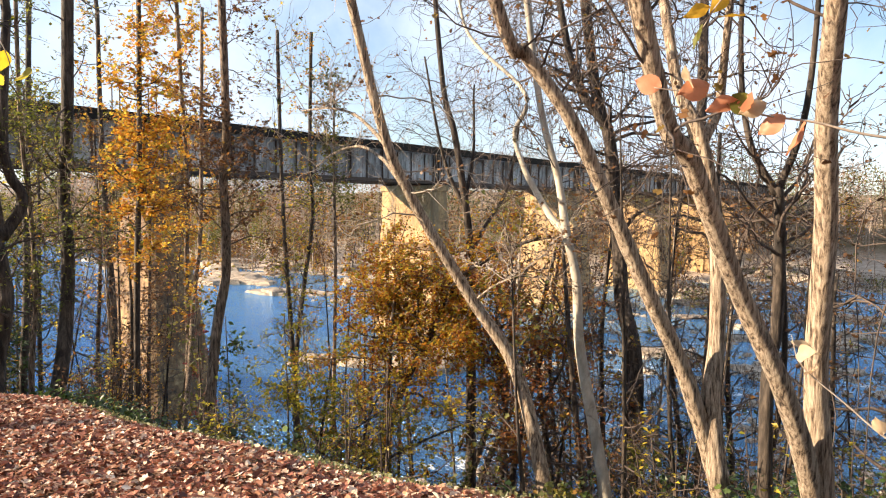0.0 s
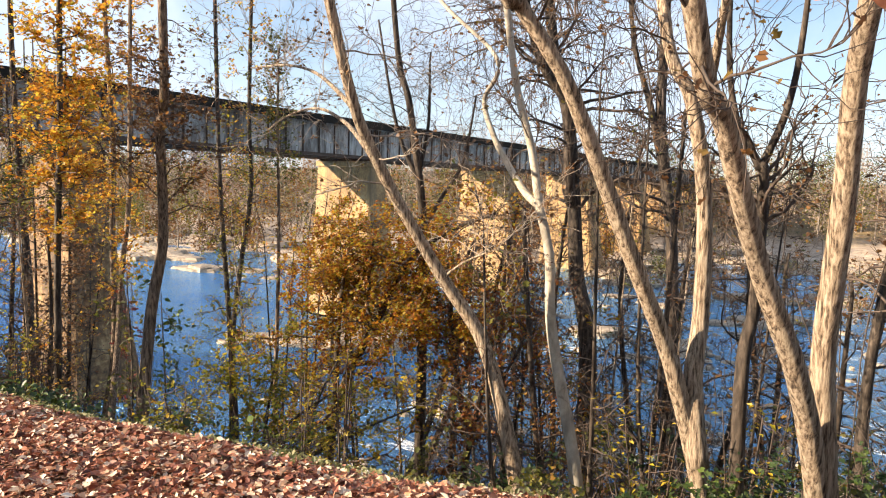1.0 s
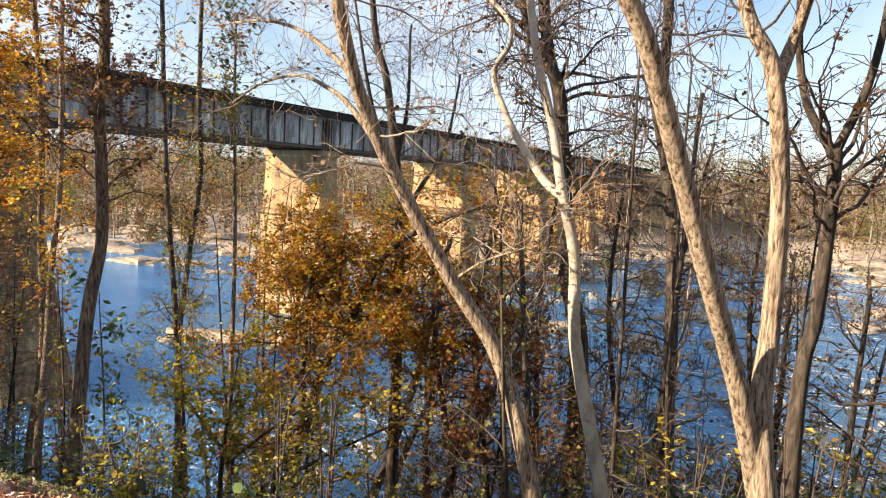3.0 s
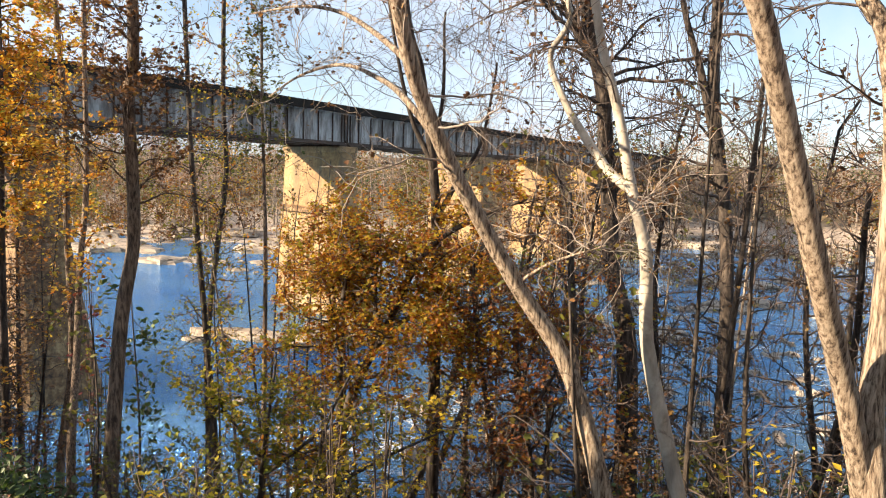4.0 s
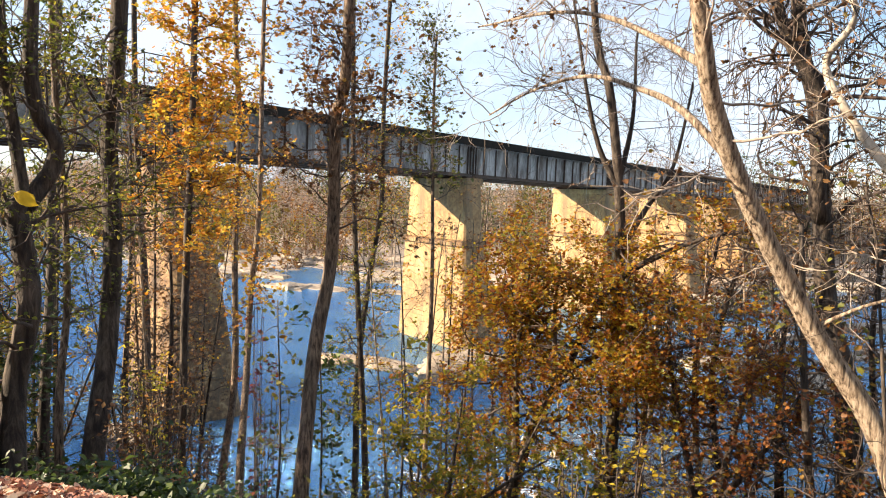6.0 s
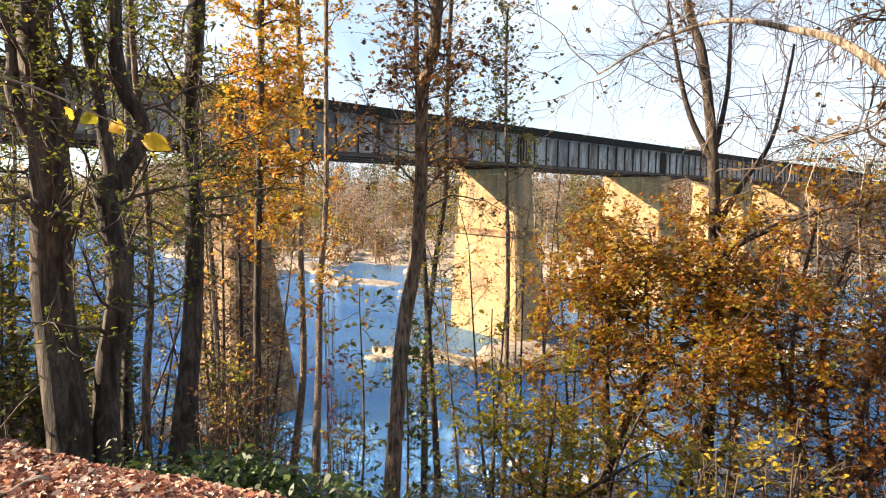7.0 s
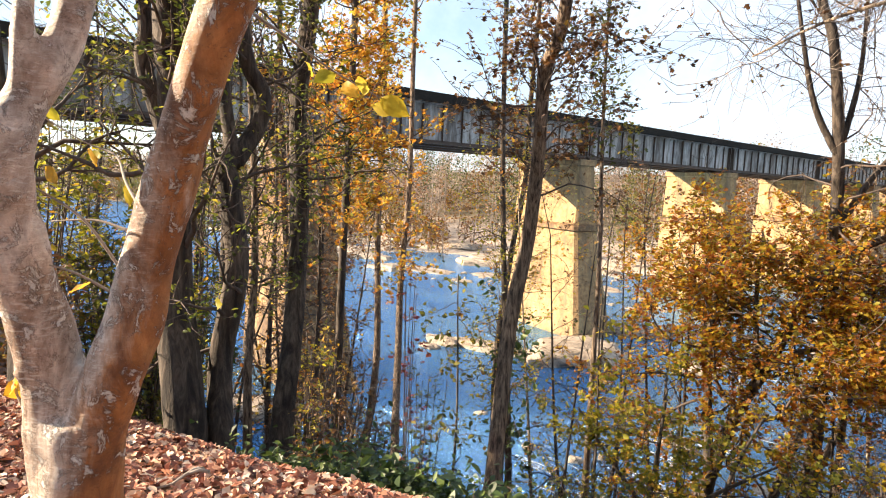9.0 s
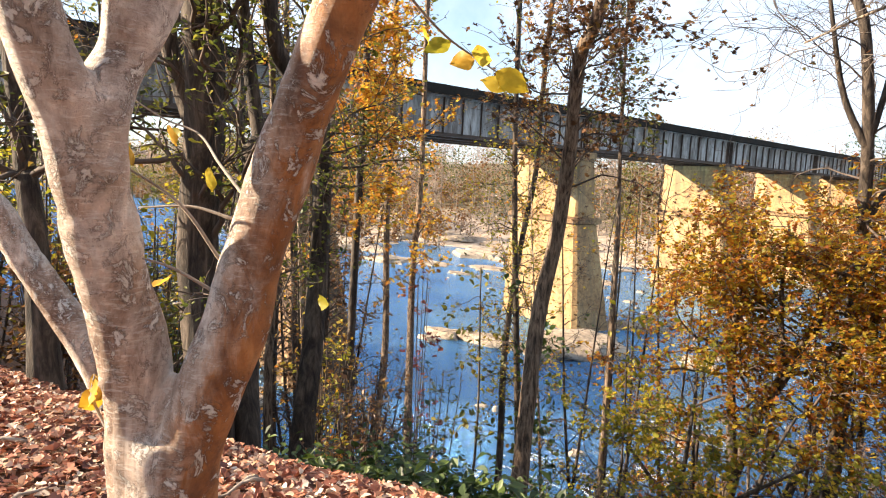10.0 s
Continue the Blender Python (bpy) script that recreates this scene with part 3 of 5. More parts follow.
def grow(name, label, path, r0, r1, bark_mat, seed, boughs=10, span_on=(0.35, 1.0), reach=1.6, rise=0.5, lift=0.3, twigs=6, twig_len=0.6, leaf=None, forks=(), sides=9, twig_mat="twig", thick=0.4, aim=None, wobble=0.35, flare=0.55, strands=0, category="tree", group=""):
    """A tree: trunk through a few points, forks, boughs with twigs, and leaves along the twigs.
    leaf: material, size, count on a twig, how level they lie, shape."""
    rng = np.random.default_rng(seed)
    base = Vector(path[0])
    top = empty(name, base, label, category, group)
    inv = np.array(base)
    trunk, branch, crown = Build(), Build(), Build()
    lines, limbs = [], []
    for k, (pts, ra, rb) in enumerate([(path, r0, r1)] + [f[:3] for f in forks]):
        line = smooth_path(np.array(pts, float) - inv, 7)
        m = len(line)
        line[1:-1] += wobble * ra * smooth_path(rng.standard_normal((len(pts), 3)) * (1, 1, 0), 7)[1:-1]
        u = np.linspace(0, 1, m)
        rad = ra + (rb - ra) * u ** 0.85
        if k == 0:
            rad = rad * (1 + flare * np.exp(-u * m / 3.0))
        stem = trunk if k == 0 else Build()
        stem.tube(line, rad, sides, 0.02, rng)
        if k:
            limbs.append(stem)
        lines.append((line, rad))
    spots = []
    for b in range(boughs):
        line, rad = lines[b % len(lines)]
        u = span_on[0] + (span_on[1] - span_on[0]) * (b + rng.uniform(0, 1)) / boughs
        f = u * (len(line) - 1)
        i = min(int(f), len(line) - 2)
        p = line[i] + (line[i + 1] - line[i]) * (f - i)
        a = rng.uniform(0, 2 * math.pi)
        way = np.array((math.cos(a), math.sin(a), rise + 0.35 * rng.standard_normal()))
        if aim is not None:
            way = way * (1, 1, 1) + np.array(aim) * rng.uniform(0.3, 1.3)
        length = reach * rng.uniform(0.55, 1.25) * (1.15 - 0.45 * u)
        bl = wander(rng, p, way, length, 9, 0.24, lift)
        br = max(0.006, min(rad[i] * thick, 0.017 * length + 0.004))
        branch.tube(bl, np.linspace(br, 0.003, len(bl)), 5, cap=False)
        for t in range(twigs):
            f2 = rng.uniform(0.25, 1.0) * (len(bl) - 1)
            j = min(int(f2), len(bl) - 2)
            q = bl[j] + (bl[j + 1] - bl[j]) * (f2 - j)
            d = (bl[j + 1] - bl[j]) / np.linalg.norm(bl[j + 1] - bl[j]) + 0.75 * rng.standard_normal(3)
            tl = wander(rng, q, d, twig_len * rng.uniform(0.5, 1.3), 5, 0.32, lift * 0.6)
            branch.tube(tl, np.linspace(max(0.0035, br * 0.35), 0.002, len(tl)), 3, cap=False)
            spots.append(tl)
    vines = Build()
    for _ in range(strands if spots else 0):
        tl = spots[int(rng.integers(len(spots)))]
        n = int(rng.integers(7, 14))
        drift = np.cumsum(0.05 * rng.standard_normal((n, 3)) * (1, 1, 0.3), axis=0)
        hang = tl[-1] + drift + np.outer(np.linspace(0, 1, n), (0, 0, -rng.uniform(0.8, 3.2)))
        vines.tube(hang, np.linspace(0.008, 0.004, n), 3, cap=False)
    part("trunk", trunk, M[bark_mat], top)
    if vines.n:
        tagged(part("vines", vines, M["twig"], top, "thin hanging vine strands"), kind="stuff")
    for stem, f in zip(limbs, forks):
        part("limb", stem, M[f[3] if len(f) > 3 else bark_mat], top)
    if branch.n:
        tagged(part("branchwork", branch, M[twig_mat], top), kind="stuff")
    if leaf and spots:
        lm, size, count, flat, shape = leaf
        c = []
        for tl in spots:
            k = rng.poisson(count)
            f = rng.uniform(0.15, 1.0, k) * (len(tl) - 1)
            i = np.minimum(f.astype(int), len(tl) - 2)
            c.append(tl[i] + (tl[i + 1] - tl[i]) * (f - i)[:, None] + size * 0.6 * rng.standard_normal((k, 3)))
        c = np.concatenate(c)
        if len(c):
            crown.leaves(c, size, rng, flat, shape)
            tagged(part("crown", crown, M[lm], top, smooth=False), kind="stuff")
    return top


# ---- trees of the bank, one by one ----
def rooted(path, tall=3.0):
    """Carries a trunk down to the ground and on upwards."""
    p = [np.array(q, float) for q in path]
    d = p[0] - p[1]
    d /= max(0.15, -d[2])
    d[:2] *= 0.6
    d[2] = -1.0
    q = p[0].copy()
    for _ in range(80):
        if q[2] < land(q[0], q[1]) - 0.15:
            break
        q = q + d * 0.15
    if q[2] < p[0][2] - 0.3:
        p.insert(0, q)
    else:
        p[0][2] = min(p[0][2], land(p[0][0], p[0][1]) - 0.15)
    if tall:
        u = p[-1] - p[-2]
        u /= np.linalg.norm(u)
        u = u * 0.6 + np.array((0, 0, 0.5))
        p.append(p[-1] + u / np.linalg.norm(u) * tall)
    return [tuple(v) for v in p]


FEW_BROWN = ("leaf_brown", 0.042, 1.8, 0.2, "lobed")
grow("tree", "slender tan tree leaning over the bank with bare arching limbs",
     rooted([(33.0, -9.87, -1.52), (32.56, -9.88, 0.0), (32.05, -10.22, 0.91), (31.59, -10.77, 2.16), (31.44, -11.34, 3.31)], 4), 0.105, 0.05, "bark_grey", 21, wobble=0.12, boughs=30, span_on=(0.62, 1), reach=1.5, thick=0.18, lift=0.0, twigs=14,
     leaf=FEW_BROWN, twig_mat="twig_pale",
     forks=[([(31.61, -10.75, 2.05), (31.17, -10.69, 2.46), (30.74, -10.51, 2.67), (30.24, -10.39, 2.83), (29.65, -10.32, 2.77), (28.96, -10.08, 2.6)], 0.036, 0.008),
            ([(31.5, -11.05, 2.66), (31.0, -10.9, 2.98), (30.54, -10.79, 3.21), (30.0, -10.72, 3.33), (29.06, -10.46, 3.4)], 0.032, 0.008),
            ([(32.1, -10.18, 0.85), (32.45, -10.25, 1.08), (32.95, -10.4, 1.28)], 0.018, 0.006)])
grow("tree", "pale smooth-barked tree forking into two tall limbs",
     rooted([(33.56, -9.38, -1.5), (33.12, -9.21, -0.08), (33.04, -9.19, 0.42), (32.96, -9.2, 1.12), (32.8, -9.15, 1.75), (32.64, -9.08, 2.39), (32.33, -9.17, 3.66)], 3.5), 0.085, 0.04, "bark_pale", 22, wobble=0.12, boughs=28, span_on=(0.74, 1), reach=1.5, thick=0.18, twigs=14,
     leaf=FEW_BROWN, twig_mat="twig",
     forks=[([(32.82, -9.16, 1.7), (32.56, -9.08, 1.87), (32.23, -9.03, 2.26), (32.0, -8.99, 2.6), (31.81, -8.89, 3.06), (31.98, -8.9, 3.59), (30.9, -8.8, 4.6), (30.6, -8.8, 5.8)], 0.055, 0.02)])
grow("tree", "rough-barked tree clump with a leaning and an upright stem",
     rooted([(34.98, -9.6, -1.0), (34.73, -9.89, 0.02), (34.6, -10.04, 0.51), (34.43, -10.45, 1.2), (34.26, -10.75, 1.85), (34.12, -11.05, 2.4), (33.98, -11.32, 2.89), (33.74, -11.66, 3.40), (33.66, -12.02, 3.76)], 4), 0.10, 0.055, "bark_grey", 23, boughs=22, span_on=(0.72, 1), reach=1.5, twigs=13, thick=0.2, wobble=0.12, leaf=FEW_BROWN,
     forks=[([(34.98, -9.75, -0.8), (34.87, -9.72, 0.06), (34.86, -9.67, 0.75), (34.82, -9.74, 1.9), (34.72, -9.98, 2.8), (34.48, -9.96, 3.27), (34.2, -9.8, 4.4)], 0.105, 0.05),
            ([(34.74, -9.95, 2.7), (34.8, -9.75, 3.0), (34.86, -9.84, 3.2), (34.96, -10.1, 3.7), (35.1, -10.2, 5.0)], 0.06, 0.03)])
grow("tree", "two-stemmed tree with furrowed sunlit bark on the slope",
     rooted([(36.05, -11.1, -0.16), (35.89, -11.47, 0.7), (35.66, -11.89, 1.5), (35.48, -12.42, 2.33), (35.36, -12.86, 2.95)], 4), 0.09, 0.055, "bark_grey", 24, boughs=18, span_on=(0.76, 1), reach=1.5, twigs=13, thick=0.18, wobble=0.12, leaf=FEW_BROWN,
     forks=[([(36.12, -11.0, -0.5), (36.05, -11.03, 0.37), (36.02, -11.08, 0.9), (36.06, -11.28, 1.93), (36.1, -11.55, 2.7), (36.15, -11.89, 3.6), (36.2, -12.0, 5.5)], 0.10, 0.06)])
grow("tree", "dark upright tree with a high fork on the lower slope", rooted([(35.21, -8.66, -0.21), (35.19, -8.67, 0.7), (35.18, -8.8, 1.7), (35.2, -8.94, 2.3)], 0), 0.08, 0.055, "bark_dark", 25, boughs=34, reach=1.8, twigs=13, span_on=(0.7, 1), leaf=FEW_BROWN,
     forks=[([(35.2, -8.94, 2.2), (34.95, -8.95, 2.8), (34.8, -9.0, 3.8), (34.8, -9.0, 5.5)], 0.045, 0.02), ([(35.2, -8.94, 2.2), (35.4, -8.9, 2.9), (35.5, -8.9, 3.9), (35.5, -8.8, 5.6)], 0.045, 0.02)])
grow("tree", "tall dark vine-hung tree rising near the water", rooted([(31.5, -4.04, -1.62), (31.16, -3.65, 0.11), (30.89, -3.53, 1.6), (30.64, -3.63, 3.48), (30.48, -3.87, 4.75)], 5), 0.2, 0.10, "bark_dark", 26, boughs=60, reach=2.4, twigs=13, twig_len=0.9,
     span_on=(0.45, 1), lift=-0.5, leaf=("leaf_brown", 0.06, 1.6, 0.1, "lobed"), strands=70, forks=[([(30.95, -3.6, 1.6), (30.75, -3.9, 3.5), (30.5, -4.2, 4.28), (30.18, -4.6, 5.13), (29.9, -4.9, 7.0)], 0.14, 0.06)])
grow("tree", "tall dark straight tree with hanging vines near the water", rooted([(33.3, -3.85, -2.4), (33.2, -3.81, -1.19), (32.95, -3.7, 1.0), (32.69, -3.58, 3.18), (32.6, -3.5, 5.0)], 4), 0.15, 0.08, "bark_dark", 43, boughs=40, reach=2.0, rise=0.6, lift=-0.5, thick=0.3,
     twigs=11, twig_len=0.8, span_on=(0.5, 1), strands=50, leaf=("leaf_brown", 0.05, 1.4, 0.1, "lobed"), forks=[([(32.8, -3.62, 2.3), (32.45, -3.7, 3.6), (32.1, -3.8, 4.9), (31.9, -3.9, 7.0)], 0.08, 0.03)])
grow("tree", "dark slanting double-stemmed tree at the water's edge", rooted([(26.6, -3.4, -6.3), (26.9, -2.9, -4.6), (27.3, -2.3, -2.6)], 3), 0.14, 0.06, "bark_dark", 27, boughs=12, reach=1.6, twigs=6, span_on=(0.5, 1), leaf=FEW_BROWN,
     forks=[([(26.9, -3.5, -6.6), (27.3, -3.0, -4.8), (27.8, -2.5, -3.0), (28.1, -2.2, -1.0)], 0.11, 0.05)])
grow("tree", "dark slender tree with crooked trunk on the slope", rooted([(26.69, -10.63, -2.06), (26.56, -10.31, -0.26), (26.64, -10.23, 0.74), (26.78, -10.26, 1.72), (26.97, -10.4, 2.62), (27.23, -10.59, 3.42)], 4), 0.105, 0.06, "bark_brown", 28,
     boughs=44, span_on=(0.5, 1), reach=1.15, thick=0.16, twigs=11, leaf=("leaf_brown", 0.052, 7, 0.3, "lobed"))
grow("tree", "straight dark tree at the top of the bank", rooted([(25.18, -12.48, -1.38), (24.94, -12.24, -0.36), (24.81, -12.07, 0.95), (24.85, -12.02, 2.26), (25.06, -12.09, 3.48)], 4), 0.135, 0.09, "bark_dark", 29, boughs=22, span_on=(0.5, 1), reach=1.4, thick=0.2, twigs=9,
     leaf=("leaf_olive", 0.06, 8, 0.3, "round"))
GOLD = ("leaf_gold", 0.075, 20, 0.3, "lobed")
grow("tree", "thin straight tree with golden orange leaves above the bridge", rooted([(18.57, -8.62, -4.59), (17.08, -8.0, -1.3), (16.3, -7.78, 1.49), (15.91, -7.71, 4.38)], 4), 0.13, 0.06, "bark_dark", 30, boughs=22, span_on=(0.5, 1), reach=1.2, twigs=7, leaf=("leaf_gold", 0.08, 11, 0.3, "lobed"))
grow("tree", "thin straight tree hung with golden orange leaves", rooted([(21.7, -9.5, -3.2), (21.6, -9.4, 0.3), (21.55, -9.3, 2.6), (21.5, -9.2, 5.0)], 4), 0.085, 0.05, "bark_dark", 31, boughs=44, span_on=(0.42, 0.9), reach=1.15, twigs=9, leaf=GOLD)
grow("tree", "thin grey tree with golden leaves along its height", rooted([(19.84, -7.49, -4.93), (19.33, -6.92, -2.77), (18.93, -6.6, 0.29), (18.93, -6.62, 2.58), (19.35, -6.98, 5.68)], 3), 0.10, 0.05, "bark_brown", 32, boughs=34, span_on=(0.52, 1), reach=1.4, twigs=8, leaf=("leaf_gold", 0.075, 17, 0.3, "lobed"))
grow("tree", "thin crooked tree with scattered wine-red leaves", rooted([(22.68, -8.83, -3.58), (21.83, -8.22, -2.0), (21.27, -7.73, -0.44), (20.88, -7.3, 1.28), (20.47, -6.98, 4.3)], 3), 0.085, 0.045, "bark_brown", 33, boughs=24, span_on=(0.45, 1), reach=1.0, twigs=6, leaf=("leaf_gold", 0.075, 10, 0.3, "lobed"))
grow("tree", "thin dark leafy tree leaning towards the water", rooted([(21.9, -4.9, -5.5), (21.7, -4.9, -3.0), (21.5, -4.9, -1.0), (21.4, -4.95, 0.8), (21.3, -5.0, 2.9)], 4), 0.09, 0.05, "bark_dark", 34, boughs=46, span_on=(0.25, 1), reach=1.1, thick=0.25, twigs=9, leaf=("leaf_lime", 0.062, 5, 0.3, "lobed"))
grow("tree", "slim dark tree with olive and brown leaves", rooted([(20.4, -3.9, -6.0), (20.3, -3.7, -3.0), (20.2, -3.3, -0.5), (20.4, -3.2, 1.6), (20.9, -3.6, 3.6)], 3.5), 0.10, 0.05, "bark_dark", 35, boughs=46, span_on=(0.25, 1), reach=1.2, thick=0.25, twigs=9, leaf=("leaf_gold", 0.065, 5.5, 0.3, "lobed"))
grow("tree", "thin tree with a dark clump of leaves near its top", rooted([(24.9, -6.2, -2.6), (24.75, -6.0, 0.1), (24.6, -5.9, 1.6), (24.5, -5.8, 3.4)], 1.6), 0.055, 0.025, "bark_brown", 36, boughs=22, span_on=(0.6, 1), reach=0.8, twigs=8, leaf=("leaf_olive", 0.065, 8, 0.3, "lobed"))
grow("tree", "stout dark furrowed tree at the edge of the path", rooted([(26.01, -13.9, -0.76), (25.88, -13.86, 0.52), (25.92, -13.88, 1.51), (26.04, -13.97, 2.2), (26.22, -14.05, 2.83)], 5), 0.19, 0.13, "bark_dark", 37, boughs=34, span_on=(0.35, 1), reach=1.5, thick=0.2, twigs=9, flare=0.2, wobble=0.15,
     leaf=("leaf_mid", 0.045, 9, 0.3, "round"), sides=14, forks=[([(25.9, -13.9, 1.45), (25.72, -13.99, 1.85), (25.7, -14.1, 2.3), (25.78, -14.12, 2.75), (25.6, -14.4, 4.5)], 0.09, 0.05)])
grow("tree", "dark forked tree with a bulging limb at the path's edge", rooted([(26.06, -13.6, -0.97), (25.95, -13.54, -0.27), (25.93, -13.45, 0.51), (25.95, -13.4, 1.03), (25.88, -13.4, 1.54)], 0), 0.115, 0.10, "bark_dark", 38, boughs=26, span_on=(0.4, 1), reach=1.4, thick=0.2, twigs=9,
     leaf=("leaf_mid", 0.045, 9, 0.3, "round"), sides=11, forks=[([(25.88, -13.4, 1.5), (25.72, -13.4, 1.95), (25.73, -13.49, 2.55), (25.81, -13.55, 3.02), (25.9, -13.6, 5.0)], 0.065, 0.05),
                                                       ([(25.88, -13.4, 1.48), (25.84, -13.18, 1.84), (25.85, -13.14, 2.13), (25.82, -13.26, 2.43), (25.92, -13.31, 3.05), (26.0, -13.3, 5.0)], 0.09, 0.06)])
grow("tree", "slim pole-like tree behind the path's edge", rooted([(24.81, -12.69, -0.85), (24.59, -12.58, 0.28), (24.52, -12.55, 1.58), (24.73, -12.7, 3.41)], 3), 0.05, 0.03, "bark_brown", 39, boughs=32, reach=1.1, twigs=8, leaf=("leaf_mid", 0.045, 11, 0.3, "round"))
grow("tree", "bare many-limbed tree against the sky", rooted([(28.2, -5.0, -1.6), (28.25, -5.2, 0.9), (28.27, -5.4, 2.2), (28.1, -5.6, 3.6), (27.9, -5.7, 4.6)], 3), 0.12, 0.05, "bark_dark", 40, boughs=60, span_on=(0.36, 1), reach=2.3, rise=0.6, lift=-0.5, thick=0.2, twigs=12, twig_len=0.8, twig_mat="twig",
     forks=[([(28.27, -5.35, 2.0), (27.95, -5.6, 2.7), (27.75, -5.75, 3.6), (27.5, -5.9, 5.2)], 0.06, 0.02), ([(28.3, -5.2, 1.0), (28.55, -4.9, 1.7), (28.9, -4.7, 2.4), (29.1, -4.6, 3.8)], 0.06, 0.02), ([(28.27, -5.4, 2.2), (28.4, -5.3, 3.2), (28.4, -5.3, 4.6)], 0.05, 0.02)])
grow("tree", "thin pole tree with olive leaves over the river", rooted([(22.9, -12.2, -1.4), (22.6, -12.0, 0.3), (22.4, -11.91, 1.53), (22.0, -11.7, 3.79)], 3), 0.075, 0.05, "bark_dark", 41, boughs=12, span_on=(0.4, 1), reach=1.0, twigs=6, leaf=("leaf_lime", 0.09, 2.2, 0.3, "oval"))
grow("tree", "dark crooked tree beyond the path", rooted([(25.48, -14.91, -0.32), (25.29, -14.9, 0.59), (25.22, -14.99, 1.11), (25.1, -15.05, 1.66)], 4), 0.10, 0.07, "bark_dark", 42, boughs=14, reach=1.6, twigs=7, leaf=("leaf_olive", 0.09, 5, 0.3, "oval"), span_on=(0.5, 1))

# the smooth-barked clump beside the path
def forked_tree():
    """Trunk and stems grown together: the tubes are fused into one skin."""
    base = np.array((29.57, -15.49, -0.25))
    top = empty("tree", base, "smooth tan and rust-barked forked tree beside the leafy path", "tree")
    stems = [([(29.57, -15.49, -0.3), (29.57, -15.49, 0.0), (29.565, -15.492, 0.4), (29.575, -15.492, 0.72)], 0.15, 0.095),
             ([(29.54, -15.52, 0.0), (29.522, -15.522, 0.45), (29.525, -15.535, 0.66), (29.54, -15.55, 0.84), (29.56, -15.58, 0.98), (29.58, -15.62, 1.11), (29.60, -15.65, 1.24), (29.635, -15.68, 1.38)], 0.088, 0.074),
             ([(29.60, -15.645, 1.22), (29.65, -15.72, 1.46), (29.69, -15.80, 1.68), (29.78, -15.98, 2.5)], 0.072, 0.05),
             ([(29.60, -15.65, 1.24), (29.63, -15.66, 1.40), (29.61, -15.63, 1.52), (29.60, -15.56, 1.65), (29.60, -15.50, 1.8), (29.6, -15.36, 2.5)], 0.066, 0.045),
             ([(29.61, -15.62, 1.50), (29.63, -15.62, 1.68), (29.63, -15.60, 1.9), (29.66, -15.5, 2.5)], 0.034, 0.02),
             ([(29.57, -15.465, 0.0), (29.59, -15.475, 0.42), (29.62, -15.465, 0.66), (29.68, -15.43, 0.86), (29.71, -15.39, 0.99), (29.73, -15.37, 1.12), (29.77, -15.35, 1.25), (29.81, -15.33, 1.37), (29.87, -15.32, 1.49), (29.99, -15.3, 1.7), (30.15, -15.25, 2.0), (30.6, -15.1, 3.0)], 0.088, 0.055)]
    skin, crown_limbs = Build(), Build()
    for n, (line, ra, rb) in enumerate(stems):
        pts = smooth_path(np.array(line) - base, 6)
        rng = np.random.default_rng(len(line))
        u = np.linspace(0, 1, len(pts))
        lump = 1 + 0.035 * np.sin(u * 23 + len(line)) + 0.02 * rng.standard_normal(len(pts))
        (crown_limbs if n in (2, 3, 4) else skin).tube(pts, (ra + (rb - ra) * u) * lump, 20)
    for z, a, r in ((1.02, 2.6, 0.03), (0.35, 4.2, 0.035), (0.86, 5.4, 0.024)):  # knots
        p = np.array((29.535 - 0.02 * z, -15.56 - 0.06 * (z - 0.66), z)) - base + 0.07 * np.array((math.cos(a), math.sin(a), 0))
        skin.tube([p - (0, 0, 0.03), p, p + (0, 0, 0.03)], [r * 0.5, r, r * 0.5], 8)
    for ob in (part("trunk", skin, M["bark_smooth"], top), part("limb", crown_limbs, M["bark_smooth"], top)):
        fuse = ob.modifiers.new("fuse", "REMESH")
        fuse.mode, fuse.voxel_size, fuse.use_smooth_shade = "VOXEL", 0.012, True
        ease = ob.modifiers.new("ease", "SMOOTH")
        ease.factor, ease.iterations = 0.5, 9


forked_tree()
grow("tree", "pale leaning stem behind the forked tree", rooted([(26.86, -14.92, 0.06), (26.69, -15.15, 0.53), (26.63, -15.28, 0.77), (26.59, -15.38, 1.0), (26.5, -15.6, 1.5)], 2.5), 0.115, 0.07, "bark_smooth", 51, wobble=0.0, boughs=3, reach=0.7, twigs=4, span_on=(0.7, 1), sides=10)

# the spreading orange tree in the middle, its level sprays of leaves
ORANGE = ("leaf_orange", 0.06, 22, 0.3, "lobed")
grow("tree", "wide low tree with level sprays of rusty orange leaves",
     rooted([(27.5, -7.0, -3.4), (27.55, -6.8, -2.0), (27.9, -6.3, -0.93), (28.35, -5.8, 0.38), (29.2, -5.4, 1.05), (30.0, -5.1, 1.4)], 0), 0.13, 0.03, "bark_dark", 60, boughs=110, span_on=(0.14, 1), reach=1.9, rise=0.05, lift=-0.05, twigs=13, twig_len=0.55, leaf=ORANGE,
     forks=[([(27.5, -6.95, -2.6), (27.2, -6.6, -1.2), (27.1, -6.3, 0.0), (27.1, -6.1, 0.85)], 0.08, 0.02),
            ([(27.8, -6.4, -1.2), (27.6, -6.1, 0.0), (27.5, -5.9, 0.9)], 0.05, 0.015),
            ([(27.9, -6.3, -1.0), (28.6, -6.0, -0.6), (29.3, -5.7, -0.5), (29.9, -5.4, -0.3)], 0.05, 0.015)])
